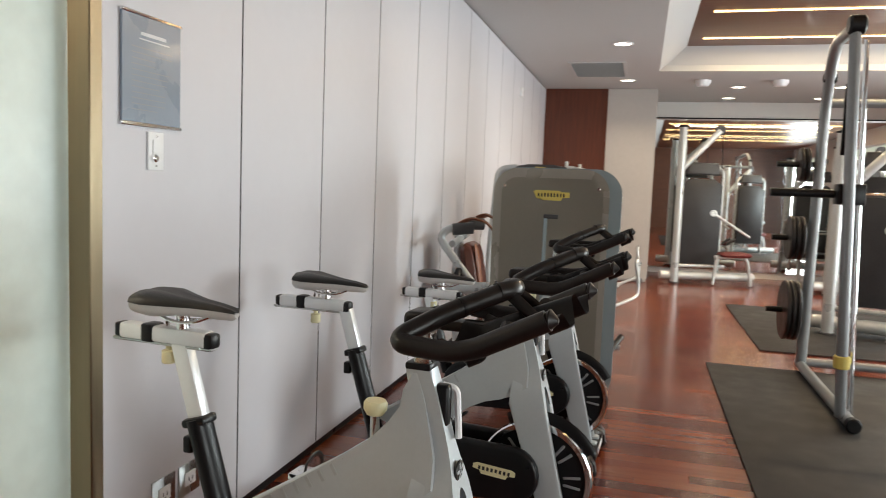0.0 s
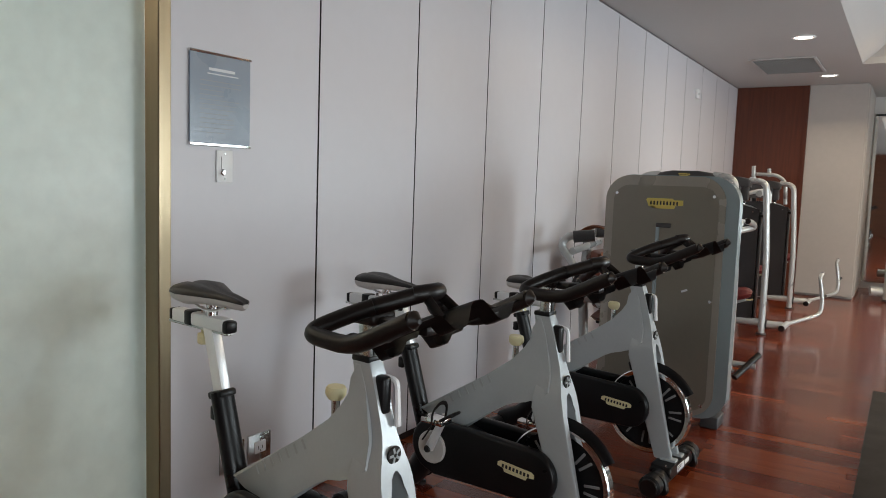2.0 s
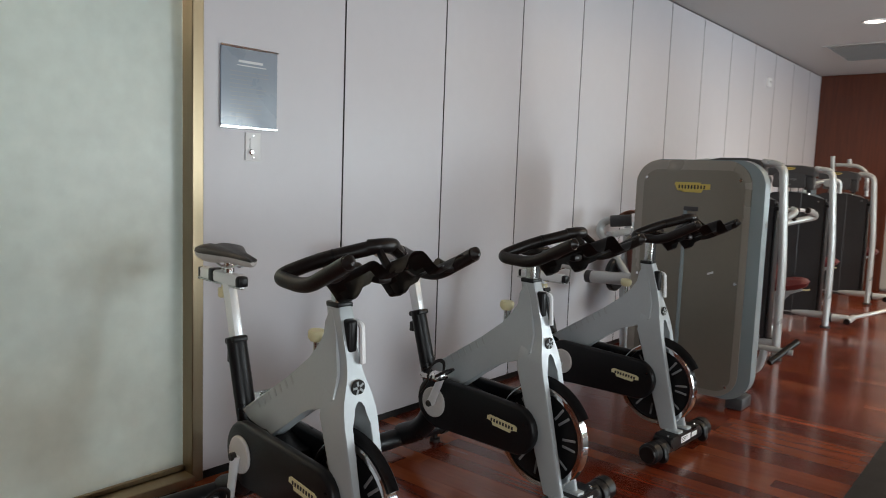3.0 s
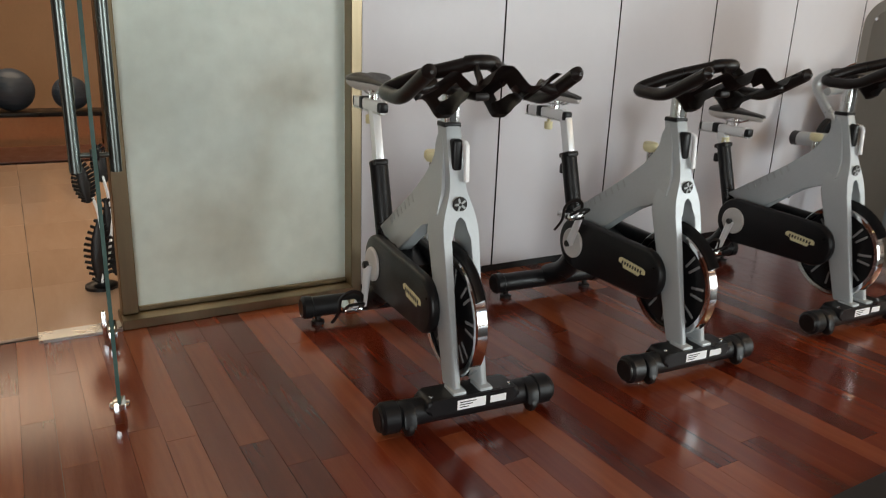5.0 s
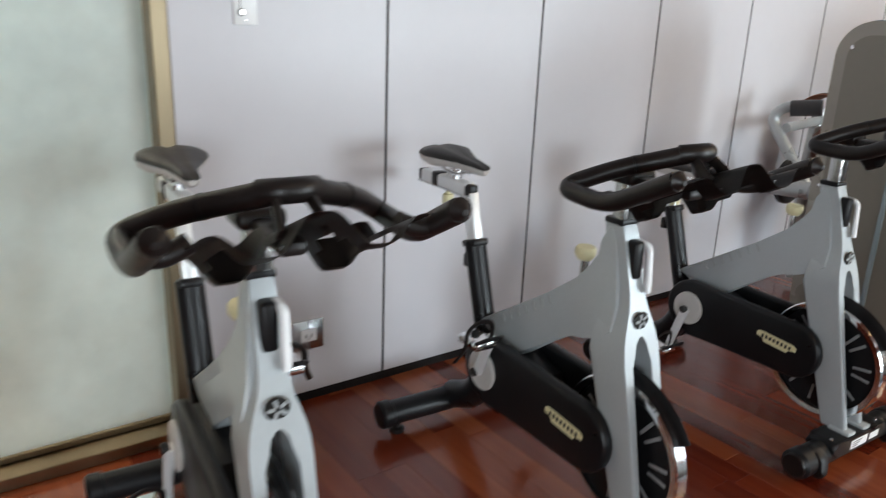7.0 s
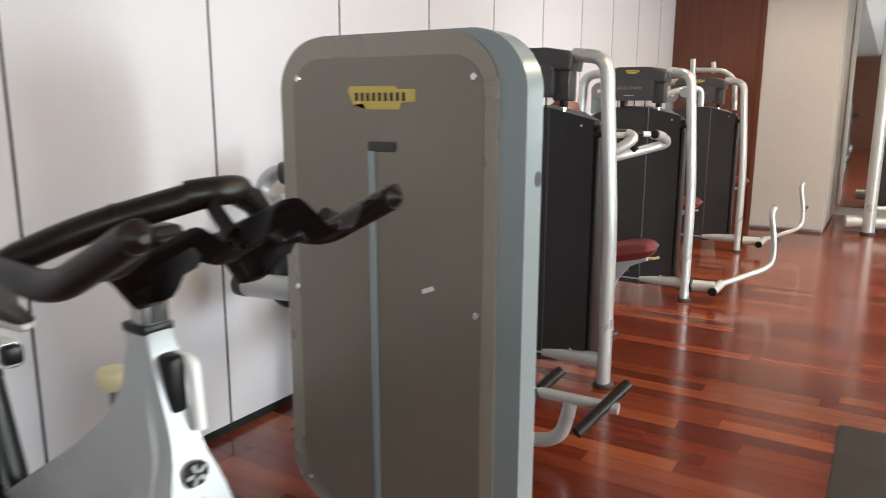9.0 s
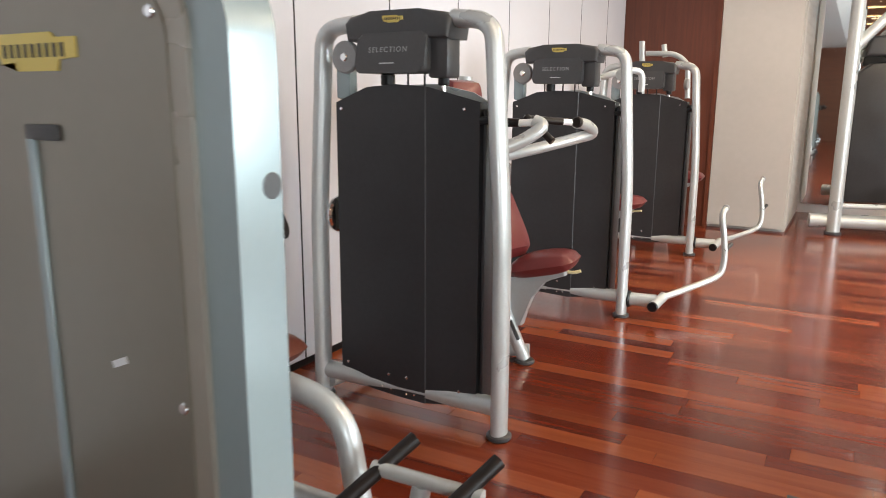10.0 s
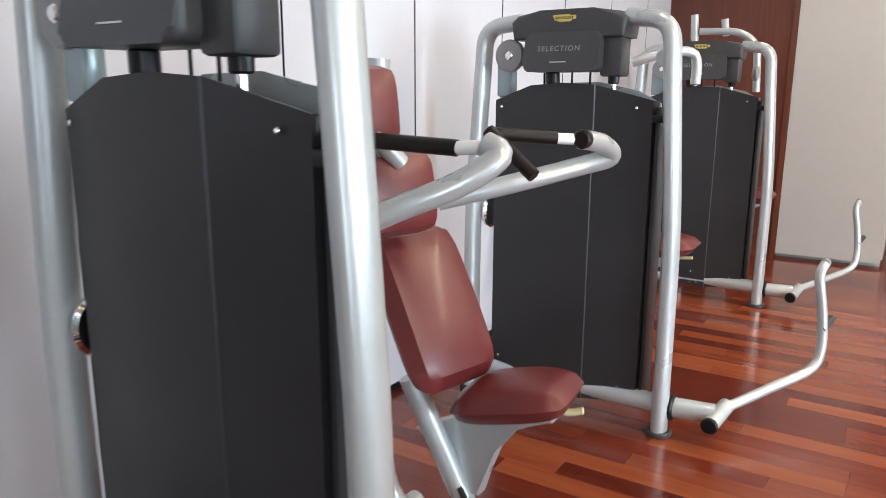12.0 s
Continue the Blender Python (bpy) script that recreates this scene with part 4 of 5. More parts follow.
PP("grip_collar", sweep([L(-0.545, 6.932, 1.113), L(-0.62, 6.925, 1.108)], 0.015, 12), WHITE_PLASTIC)
far = smooth_path([L(-0.90, 7.28, 0.93), L(-0.74, 7.40, 0.975), L(-0.60, 7.55, 1.02), L(-0.535, 7.60, 1.045), L(-0.545, 7.56, 1.082), L(-0.575, 7.48, 1.098)], 6)
PP("press_arm", sweep(far, 0.027, 14), TUBE, "grey curved pressing arm")
PP("grip", sweep([L(-0.62, 7.42, 1.102), L(-0.76, 7.30, 1.115)], 0.018, 12), BLACK_GRIP)
PP("grip_collar", sweep([L(-0.575, 7.47, 1.098), L(-0.625, 7.415, 1.102)], 0.015, 12), WHITE_PLASTIC)
PP("grip_end", disc(0.026, 0.03, 0.006, 14, "Y", L(-0.562, 7.46, 1.10)), BLACK_GRIP)
PP("grip", sweep([L(-0.735, 7.26, 1.125), L(-0.60, 7.25, 1.02)], 0.018, 12), BLACK_GRIP)
PP("arm_link", sweep(smooth_path([L(-0.98, 6.95, 1.00), L(-0.93, 6.90, 1.12), L(-0.86, 6.92, 1.14), L(-0.82, 7.0, 1.06)], 5), 0.022, 12), TUBE)


def leg_lever(machine, mx, my, dx=0.0):
    """The floor-level swing bar at the side of a leg machine, ending in an upturned handle."""
    M = lambda x, y, z: (x - mx, y - my, z)
    part("pivot_tube", sweep([M(mx + 0.37, my + 0.03, 0.100), M(mx + 0.575, my + 0.06, 0.100)], 0.038, 14), TUBE, machine)
    part("pivot_ring", disc(0.048, 0.030, 0.006, 18, "X", M(mx + 0.425, my + 0.035, 0.100)), BLACK_PLASTIC, machine)
    part("knuckle", sweep([M(mx + 0.575, my - 0.005, 0.085), M(mx + 0.600, my + 0.13, 0.115)], 0.028, 12), TUBE, machine)
    part("knuckle_cap", disc(0.030, 0.018, 0.005, 14, "Y", M(mx + 0.574, my - 0.012, 0.084)), BLACK_PLASTIC, machine)
    path = smooth_path([M(mx + 0.60, my + 0.10, 0.115), M(mx + 0.72, my + 0.32, 0.145), M(mx + 0.825, my + 0.48, 0.185), M(mx + 0.850, my + 0.53, 0.26), M(mx + 0.838, my + 0.55, 0.40), M(mx + 0.815, my + 0.56, 0.53), M(mx + 0.825, my + 0.60, 0.575)], 6)
    part("swing_bar", sweep(path, 0.0185, 12), TUBE, machine, "grey swing bar with an upturned end")
    part("bar_cap", disc(0.0195, 0.02, 0.005, 12, "Y", M(mx + 0.826, my + 0.605, 0.578)), MID_GREY, machine)
    part("bar_peg", sweep([M(mx + 0.845, my + 0.53, 0.33), M(mx + 0.87, my + 0.62, 0.36)], 0.014, 10), GREY_PLASTIC, machine)


x1, y1 = -0.885, 8.12
leg_press = stack_machine("leg_curl_machine", "grey leg machine with charcoal guard, red seat and floor lever", x1, y1)
leg_lever(leg_press, x1, y1)
seat_pad(leg_press, -0.79 - x1, 8.90 - y1, 0.53, 0.42, 0.27, 0, LEATHER, -6, "oxblood vinyl seat")
part("seat_bracket", slab([(-0.20, 0.30), (-0.05, 0.48), (0.12, 0.495), (0.12, 0.475), (0.0, 0.42), (-0.06, 0.25), (-0.08, 0.02), (-0.18, 0.02)], -0.022, 0.022, "XZ", 0.006), TUBE, leg_press).location = (-0.78 - x1, 8.92 - y1, 0)
part("seat_lever", sweep([(-0.66 - x1, 8.90 - y1, 0.488), (-0.60 - x1, 8.90 - y1, 0.495)], 0.012, 8, flat=0.6), CREAM, leg_press, "cream seat lever")
for b in (backrest_pose for backrest_pose in (((-0.99 - x1, 8.90 - y1, 0.78), 0.40),)):
    part("backrest", cushion(0.28, b[1], 0.08), LEATHER, leg_press, "oxblood vinyl backrest").matrix_basis = pose(*b[0], -12, 0, 84)
part("spine_tube", sweep(rounded([(0.05, 0.75, 0.05), (-0.20, 0.78, 0.05), (-0.22, 0.78, 0.5), (-0.16, 0.78, 1.0)], 0.1), 0.030, 12), TUBE, leg_press)
part("pulley", disc(0.035, 0.03, 0.006, 20, "Y", (0.245, 0.30, 1.345)), TUBE, leg_press)
part("top_arm", sweep(smooth_path([(0.10, 0.35, 1.33), (0.22, 0.42, 1.37), (0.30, 0.50, 1.36), (0.31, 0.50, 1.25)], 5), 0.020, 10), TUBE, leg_press)

x2, y2 = -0.885, 10.03
row_m = stack_machine("leg_extension_machine", "grey leg machine with raised top arm beside the dark door", x2, y2)
leg_lever(row_m, x2, y2)
part("top_arm", sweep(rounded([(-0.13, 0.36, 1.58), (0.10, 0.40, 1.575), (0.20, 0.42, 1.50), (0.215, 0.43, 1.22)], 0.08), 0.022, 12), TUBE, row_m, "grey raised top arm")
part("arm_stub", sweep([(-0.155, 0.36, 1.50), (-0.165, 0.36, 1.68)], 0.024, 12), TUBE, row_m)
part("arm_stub", sweep([(0.02, 0.40, 1.55), (0.005, 0.40, 1.65)], 0.022, 12), TUBE, row_m)
part("arm_column", sweep([(-0.15, 0.36, 1.52), (-0.15, 0.36, 0.05)], 0.03, 12), TUBE, row_m)
part("pulley", disc(0.045, 0.03, 0.006, 20, "X", (0.225, 0.30, 1.33)), MID_GREY, row_m)
seat_pad(row_m, 0.16, 0.80, 0.53, 0.34, 0.27, 0, LEATHER, -6, "oxblood vinyl seat")
part("seat_bracket", slab([(-0.20, 0.30), (-0.05, 0.48), (0.12, 0.495), (0.12, 0.475), (0.0, 0.42), (-0.06, 0.25), (-0.08, 0.02), (-0.18, 0.02)], -0.022, 0.022, "XZ", 0.006), TUBE, row_m).location = (0.13, 0.80, 0)

# abdominal machine: tall closed tower, brown seat behind it, strap harness
tx, ty = -0.505, 4.945
ab = thing("abdominal_machine", "closed grey-brown machine tower with brown padded seat behind it", "gym machine", "", pose(tx, ty, 0))
A = lambda x, y, z: (x - tx, y - ty, z)
def AP(name, bm, material, text="", parent=None):
    return part(name, bm, material, parent or ab, text)


rim = AP("tower_rim", slab(round_rect(-0.412, 0.338, 0.055, 1.432, 0.15, 12), -0.026, 0.066, "XZ", 0.044, 7), WINDOW_TINT_TRIM, "rounded grey rim, tinted blue for window light")
bm = slab(round_rect(-0.368, 0.232, 0.095, 1.372, 0.095, 10), -0.040, 0.01, "XZ", 0.012, 4)
face = AP("tower_face", bm, SILVER_WARM, "grey-brown moulded front")
AP("tower_shell", slab(round_rect(-0.418, 0.268, 0.06, 1.428, 0.145, 12), -0.036, 0.05, "XZ", 0.036, 6), TOP_LIT_SHELL, "warm-grey moulded surround, paler for light from above")
AP("tower_back", slab(round_rect(-0.40, 0.20, 0.07, 1.40, 0.14, 8), 0.058, 0.11, "XZ", 0.03, 4), SILVER_WARM)
AP("groove", box(-0.108, -0.086, -0.0475, -0.040, 0.10, 1.140, 0.003), WINDOW_TINT_TRIM, "", face)
AP("groove_top", box(-0.108, -0.022, -0.0485, -0.040, 1.132, 1.158, 0.004), GREY_PLASTIC, "", face)
maker_plate(ab, -0.068, -0.0392, 1.270, 0.212, YELLOW, 0.004)
for bx, bz in ((-0.350, 1.322), (0.205, 1.318), (-0.378, 0.73), (0.218, 0.731), (0.205, 0.13), (-0.35, 0.13)):
    bolt(face, bx, -0.0405 if abs(bx) < 0.36 else -0.036, bz, 0.010)
AP("scratch_label", moved(box(-0.018, 0.018, -0.0525, -0.0495, -0.006, 0.006), pose(0.075, 0.010, 0.78, 0, -22, 0)), WHITE_INK, "", face)
AP("round_plug", disc(0.023, 0.020, 0.004, 24, "X", (0.329, 0.046, 1.075)), GREY_PLASTIC, "round dark plug")
AP("foot", box(0.20, 0.30, -0.005, 0.16, 0.0, 0.070, 0.01), GREY_PLASTIC)
AP("foot", box(-0.34, -0.24, -0.005, 0.16, 0.0, 0.070, 0.01), GREY_PLASTIC)
# arm with weight disc at the wall side
AP("pivot_drum", sweep([A(-1.30, 5.10, 0.64), A(-0.93, 5.10, 0.66)], 0.042, 16), TUBE)
AP("drum_cap", disc(0.044, 0.05, 0.006, 18, "X", A(-1.315, 5.10, 0.64)), GREY_PLASTIC)
AP("counterweight", disc(0.115, 0.045, 0.010, 28, "X", A(-1.19, 5.22, 0.66)), BLACK_PLASTIC)
AP("harness_arm", sweep(smooth_path([A(-1.02, 5.20, 0.58), A(-1.16, 5.21, 0.74), A(-1.27, 5.22, 0.87), A(-1.325, 5.22, 0.955), A(-1.285, 5.24, 1.015), A(-1.20, 5.27, 1.025)], 6), 0.027, 14), TUBE, "pale curved harness arm")
AP("roller", sweep([A(-1.26, 5.25, 1.015), A(-1.13, 5.30, 1.03)], 0.040, 16), GREY_PLASTIC)
AP("cross_tube", sweep([A(-1.25, 5.22, 0.92), A(-1.30, 5.85, 0.95)], 0.024, 12), TUBE)


def strap(points, label):
    """A broad padded band with a dark strip on its back and a webbing loop at its end."""
    path = smooth_path(points, 6)
    AP("shoulder_strap", sweep(path, 0.034, 10, flat=0.28, up=(0.5, 0.2, 1)), STRAP, label)
    lift = [Vector(p) + Vector((0.004, 0, 0.0085)) for p in path]
    AP("strap_strip", sweep(lift[2:-11], 0.022, 8, flat=0.15, up=(0.5, 0.2, 1)), GREY_PLASTIC)
    AP("strap_strip", sweep(lift[-10:-4], 0.022, 8, flat=0.15, up=(0.5, 0.2, 1)), GREY_PLASTIC)
    e = Vector(points[-1])
    loop = [e + Vector(d) for d in ((-0.012, 0, 0.012), (0.016, 0.0, -0.015), (0.028, 0.022, -0.065), (0.052, 0.026, -0.115), (0.070, 0.0, -0.135), (0.062, -0.026, -0.10), (0.036, -0.020, -0.050), (0.018, -0.004, -0.012))]
    AP("strap_loop", sweep(smooth_path(loop, 5), 0.014, 8, flat=0.18, up=(1, 0, 0.4)), BLACK_GRIP)


strap([A(-1.21, 5.80, 1.075), A(-1.14, 5.78, 1.098), A(-1.06, 5.77, 1.060), A(-1.00, 5.80, 0.995), A(-0.965, 5.82, 0.935)], "tan padded shoulder strap")
strap([A(-1.24, 5.36, 1.045), A(-1.16, 5.36, 1.085), A(-1.06, 5.37, 1.065), A(-0.99, 5.39, 0.99), A(-0.955, 5.41, 0.93)], "tan padded shoulder strap")
AP("roller", sweep([A(-1.26, 5.66, 1.035), A(-1.15, 5.72, 1.035)], 0.042, 16), GREY_PLASTIC, "blue-grey roller")
pad = AP("backrest", cushion(0.36, 0.42, 0.10), LEATHER_BROWN, "brown vinyl backrest with a tan centre")
pad.matrix_basis = pose(*A(-1.20, 5.68, 0.70), -10, 0, 88)
AP("backrest_panel", cushion(0.09, 0.38, 0.02, puff=0.004), STRAP, "tan centre panel", pad).location = (-0.085, -0.062, 0.0)
seat_pad(ab, *A(-0.975, 5.605, 0.472), 0.43, 0.44, 0, LEATHER_BROWN, -3, "brown vinyl seat")
AP("seat_frame", box(-0.68, -0.36, 0.60, 0.78, 0.395, 0.425, 0.008), BLACK_PLASTIC)
AP("seat_tube", sweep(rounded([A(-1.15, 5.68, 0.395), A(-0.80, 5.68, 0.405), A(-0.58, 5.68, 0.36), A(-0.52, 5.68, 0.03)], 0.17, 8), 0.036, 14), TUBE, "grey bent seat tube")
AP("seat_bolt", disc(0.012, 0.07, 0.003, 10, "Y", A(-0.90, 5.60, 0.405)), CHROME)
AP("floor_tube", sweep([A(-1.2, 5.68, 0.05), A(-0.50, 5.68, 0.05)], 0.036, 12), TUBE)
AP("spine_tube", sweep(rounded([A(-1.28, 5.62, 0.05), A(-1.32, 5.62, 0.6), A(-1.30, 5.62, 1.0)], 0.1), 0.034, 12), TUBE)
AP("floor_tube", sweep([A(-0.60, 5.14, 0.05), A(-0.60, 5.68, 0.05)], 0.036, 12), TUBE)
# foot rest with four pads
AP("rest_tube", sweep(smooth_path([A(-0.58, 5.64, 0.055), A(-0.42, 5.64, 0.060), A(-0.345, 5.64, 0.10), A(-0.318, 5.64, 0.17), A(-0.310, 5.65, 0.225)], 5), 0.026, 12), TUBE)
AP("rest_bar", sweep([A(-0.455, 5.64, 0.243), A(-0.140, 5.66, 0.236)], 0.020, 12), TUBE)
for px in (-0.435, -0.185):
    AP("foot_pad", sweep([A(px - 0.055, 5.53, 0.175), A(px + 0.05, 5.74, 0.30)], 0.021, 12), BLACK_GRIP, "black rubber foot pad")

# ---- wall and ceiling fittings ----
def notice():
    top = thing("notice", "blue-grey printed notice in a clear holder with chrome edges", "sign", "", pose(WALL_X, 2.51, 1.615))
    part("sheet", box(0.002, 0.010, -0.136, 0.136, -0.157, 0.157, 0.001, seg=1), SIGN_BLUE, top, "blue-grey printed sheet")
    part("rail", box(0.0, 0.014, -0.139, 0.139, 0.155, 0.165, 0.002, seg=1), CHROME, top)
    part("rail", box(0.0, 0.014, -0.139, 0.139, -0.167, -0.155, 0.002, seg=1), CHROME, top)
    rng = random.Random(2)
    part("title_line", box(0.0101, 0.0106, -0.055, 0.062, 0.100, 0.110), WHITE_INK, top)
    part("title_line", box(0.0101, 0.0106, -0.062, 0.078, 0.087, 0.091), WHITE_INK, top)
    for k in range(12):
        part("text_line", box(0.0101, 0.0104, -0.095, -0.095 + rng.uniform(0.10, 0.19), 0.062 - 0.0165 * k, 0.0645 - 0.0165 * k), MID_GREY, top)
    return top


notice()
dim = thing("dimmer_switch", "white dimmer switch plate under the notice", "light switch", "", pose(WALL_X, 2.531, 1.378))
part("plate", box(0.0, 0.007, -0.037, 0.037, -0.058, 0.058, 0.002), WHITE_PLASTIC, dim)
part("slider_slot", box(0.0071, 0.0078, -0.018, -0.015, -0.01, 0.035), MID_GREY, dim)
part("slider_knob", disc(0.012, 0.016, 0.004, 14, "X", (0.013, -0.014, -0.022)), CHROME, dim)
for s in (-1, 1):
    part("screw", disc(0.004, 0.003, 0.001, 8, "X", (0.0078, 0.0, s * 0.045)), STEEL, dim)
for sy in (2.578, 2.718):
    sock = thing("wall_socket", "white wall socket in a brushed steel plate", "socket", "wall sockets", pose(WALL_X, sy, 0.262))
    part("plate", box(0.0, 0.006, -0.060, 0.060, -0.056, 0.056, 0.002), STEEL, sock)
    ins = part("insert", box(0.006, 0.010, -0.030, 0.030, -0.024, 0.024, 0.002), WHITE_PLASTIC, sock)
    for k in (-1, 1):
        part("slot", box(0.0101, 0.0106, k * 0.010 - 0.002, k * 0.010 + 0.002, -0.008, 0.006), INK_AND_GAP_BLACK, ins)
    part("pin_hole", disc(0.003, 0.0012, 0.0003, 8, "X", (0.0103, 0.0, -0.014)), INK_AND_GAP_BLACK, ins)
sensor = thing("wall_sensor", "small white sensor box high on the panelled wall", "sensor", "", pose(WALL_X, 9.25, 2.44))
part("case", box(0.0, 0.03, -0.055, 0.055, -0.05, 0.05, 0.006), WHITE_PLASTIC, sensor)
part("window", box(0.0301, 0.031, -0.012, 0.012, -0.012, 0.012), GREY_PLASTIC, sensor)

def downlight(x, y):
    top = thing("downlight", "round recessed ceiling downlight, lit", "ceiling light", "ceiling downlights", pose(x, y, CEIL))
    part("trim", turned([(0.105, 0.0), (0.105, -0.006), (0.088, -0.010), (0.080, -0.004), (0.080, 0.0)], 28), WHITE_PLASTIC, top)
    part("lens", turned([(0.079, -0.003), (0.04, -0.0055), (0.0, -0.006)], 24), LAMP_GLOW, top)


for lx, ly in ((-0.33, 8.21), (-0.33, 10.68), (1.12, 12.5), (2.4, 12.5), (1.12, 11.3), (2.4, 11.3)):
    downlight(lx, ly)
def studio_light(x, y):
    top = thing("studio_downlight", "small round recessed studio downlight, lit", "ceiling light", "studio downlights", pose(x, y, 2.95))
    part("trim", turned([(0.085, 0.0), (0.085, -0.006), (0.070, -0.010), (0.064, -0.004), (0.064, 0.0)], 24), WHITE_PLASTIC, top)
    part("lens", turned([(0.063, -0.003), (0.03, -0.0055), (0.0, -0.006)], 20), LAMP_GLOW, top)


for lx, ly in ((-9.45, 1.486), (-9.47, 1.70), (-8.7, 1.12), (-7.2, 0.6)):
    studio_light(lx, ly)
vent = thing("ceiling_vent", "grey slatted air vent in the white ceiling", "air vent", "", pose(-0.66, 9.80, CEIL))
part("backing", box(-0.31, 0.31, -0.52, 0.52, -0.004, -0.001), MID_GREY, vent)
for a, b, c, d in ((-0.33, 0.33, -0.55, -0.51), (-0.33, 0.33, 0.51, 0.55), (-0.33, -0.30, -0.51, 0.51), (0.30, 0.33, -0.51, 0.51)):
    part("frame_bar", box(a, b, c, d, -0.012, 0.0, 0.002, seg=1), CEILING_WHITE, vent)
for k in range(22):
    part("slat", moved(box(-0.298, 0.298, -0.010, 0.010, -0.001, 0.001), pose(0, -0.49 + 0.0467 * k, -0.010, 32, 0, 0)), CEILING_WHITE, vent)
for sx in (0.62, 1.55):
    det = thing("smoke_detector", "white ceiling spotlight housing near the timber ceiling", "ceiling fitting", "ceiling fittings", pose(sx, 10.7, CEIL))
    part("body", turned([(0.10, 0.0), (0.10, -0.03), (0.07, -0.075), (0.0, -0.08)], 20), WHITE_PLASTIC, det)

# ---- glass door, standing open into the room ----
leaf = tagged(new("door_2"), "frameless glass door standing open, long tubular handles", "glass door", kind="structure")
leaf.matrix_world = pose(-1.470, 1.235, 0, 0, 0, -5.0)
dp = part("pane", box(0.0, 0.730, -0.005, 0.005, 0.015, 2.34), CLEAR, leaf, "clear toughened glass")
dp.visible_shadow = False
part("glass_edge", box(0.7302, 0.7322, -0.0055, 0.0055, 0.016, 2.34), EDGE, leaf, "dark green polished glass edge")
for s in (-1, 1):
    h = part("handle", sweep([(0.625, s * 0.052, 0.752), (0.625, s * 0.052, 1.30)], 0.0165, 14), HANDLE, leaf, "dull steel tubular handle")
    for hz in (0.80, 1.25):
        part("standoff", sweep([(0.625, s * 0.005, hz), (0.625, s * 0.052, hz)], 0.008, 10), HANDLE, h)
        part("washer", disc(0.018, 0.006, 0.001, 14, "Y", (0.625, s * 0.009, hz)), BLACK_PLASTIC, h)
part("lock_patch", box(0.682, 0.742, -0.018, 0.018, 0.012, 0.075, 0.004), CHROME, leaf, "chrome lock patch")
part("lock_barrel", disc(0.014, 0.056, 0.003, 14, "Y", (0.708, 0, 0.055)), CHROME, leaf)
part("pivot_patch", box(-0.005, 0.13, -0.016, 0.016, 0.012, 0.060, 0.004), CHROME, leaf, "chrome pivot patch")
part("pivot_post", box(0.045, 0.065, -0.035, -0.018, 0.012, 0.12, 0.003), CHROME, leaf)

# ---- studio beyond the door ----
rack = thing("ball_shelf", "low dark shelf along the studio wall", "shelf", "", pose(-6.75, 1.0, 0))
part("top", box(-0.22, 0.22, -1.6, 0.9, 0.27, 0.31, 0.008), BLACK_PLASTIC, rack)
for yy in (-1.5, -0.4, 0.8):
    part("leg", box(-0.18, 0.18, yy - 0.02, yy + 0.02, 0.0, 0.27, 0.004), GREY_PLASTIC, rack)
for by, br, label in ((1.02, 0.20, "slate-blue exercise ball on the low shelf"), (1.52, 0.165, "slate-blue exercise ball beside a larger one"), (0.35, 0.20, "slate-blue exercise ball on the low shelf")):
    ball = thing("exercise_ball", label, "exercise ball", "exercise balls on the shelf", pose(-6.72, by, 0.31 + br))
    part("shell", turned([(max(1e-9, br * math.sin(math.pi * k / 20)) if 0 < k < 20 else 0.0, -br * math.cos(math.pi * k / 20)) for k in range(21)], 32), BALL_BLUE, ball)
    for k in range(-3, 4):
        rr = math.sqrt(br * br - (k * br * 0.2) ** 2)
        part("rib", sweep([(rr * math.cos(a), rr * math.sin(a), k * br * 0.2) for a in (2 * math.pi * i / 32 for i in range(32))], 0.0022, 5, closed=True), BALL_BLUE, ball)
quad_box("studio_mat", -6.4, -5.56, -2.0, 2.2, 0.002, 0.012, LEATHER_BROWN, "red-brown mat strip along the studio edge", "floor mat")
# black feathered ornament in the corridor, seen past the bronze post
plume = thing("leaf_ornament", "black feathered leaf ornament on pale stems in the corridor", "ornament", "", pose(-2.06, 1.26, 0))
part("base", turned([(0.07, 0.0), (0.07, 0.014), (0.05, 0.022), (0.0, 0.022)], 20), BLACK_PLASTIC, plume)


def feather_leaf(y0, z0, y1, z1, width, x=0.0, pairs=11):
    """One pointed leaf: a flat core with stubby barbs along both edges."""
    a, b = Vector((x, y0, z0)), Vector((x, y1, z1))
    along = (b - a).normalized()
    side = Vector((0, along.z, -along.y))
    swell = lambda u: width * math.sin(math.pi * min(1.0, 0.08 + 0.92 * u)) ** 0.8
    steps = [k / 12 for k in range(13)]
    leaf_ = part("leaf", sweep([a + (b - a) * u for u in steps], [max(0.006, 0.62 * swell(u)) for u in steps], 10, flat=0.3, up=(1, 0, 0)), BLACK_GRIP, plume)
    for k in range(pairs):
        u = (k + 0.5) / pairs
        for s_ in (-1, 1):
            p = a + (b - a) * u
            part("barb", sweep([p + side * (s_ * 0.5 * swell(u)), p + side * (s_ * (swell(u) + 0.006)) + along * 0.010], 0.0075, 6), BLACK_PLASTIC, leaf_)


feather_leaf(-0.005, 0.022, 0.012, 0.320, 0.058)
feather_leaf(0.075, 0.030, 0.055, 0.400, 0.052, -0.06)
feather_leaf(-0.020, 0.395, -0.040, 0.585, 0.042)
feather_leaf(0.060, 0.470, 0.045, 0.640, 0.040, -0.06)
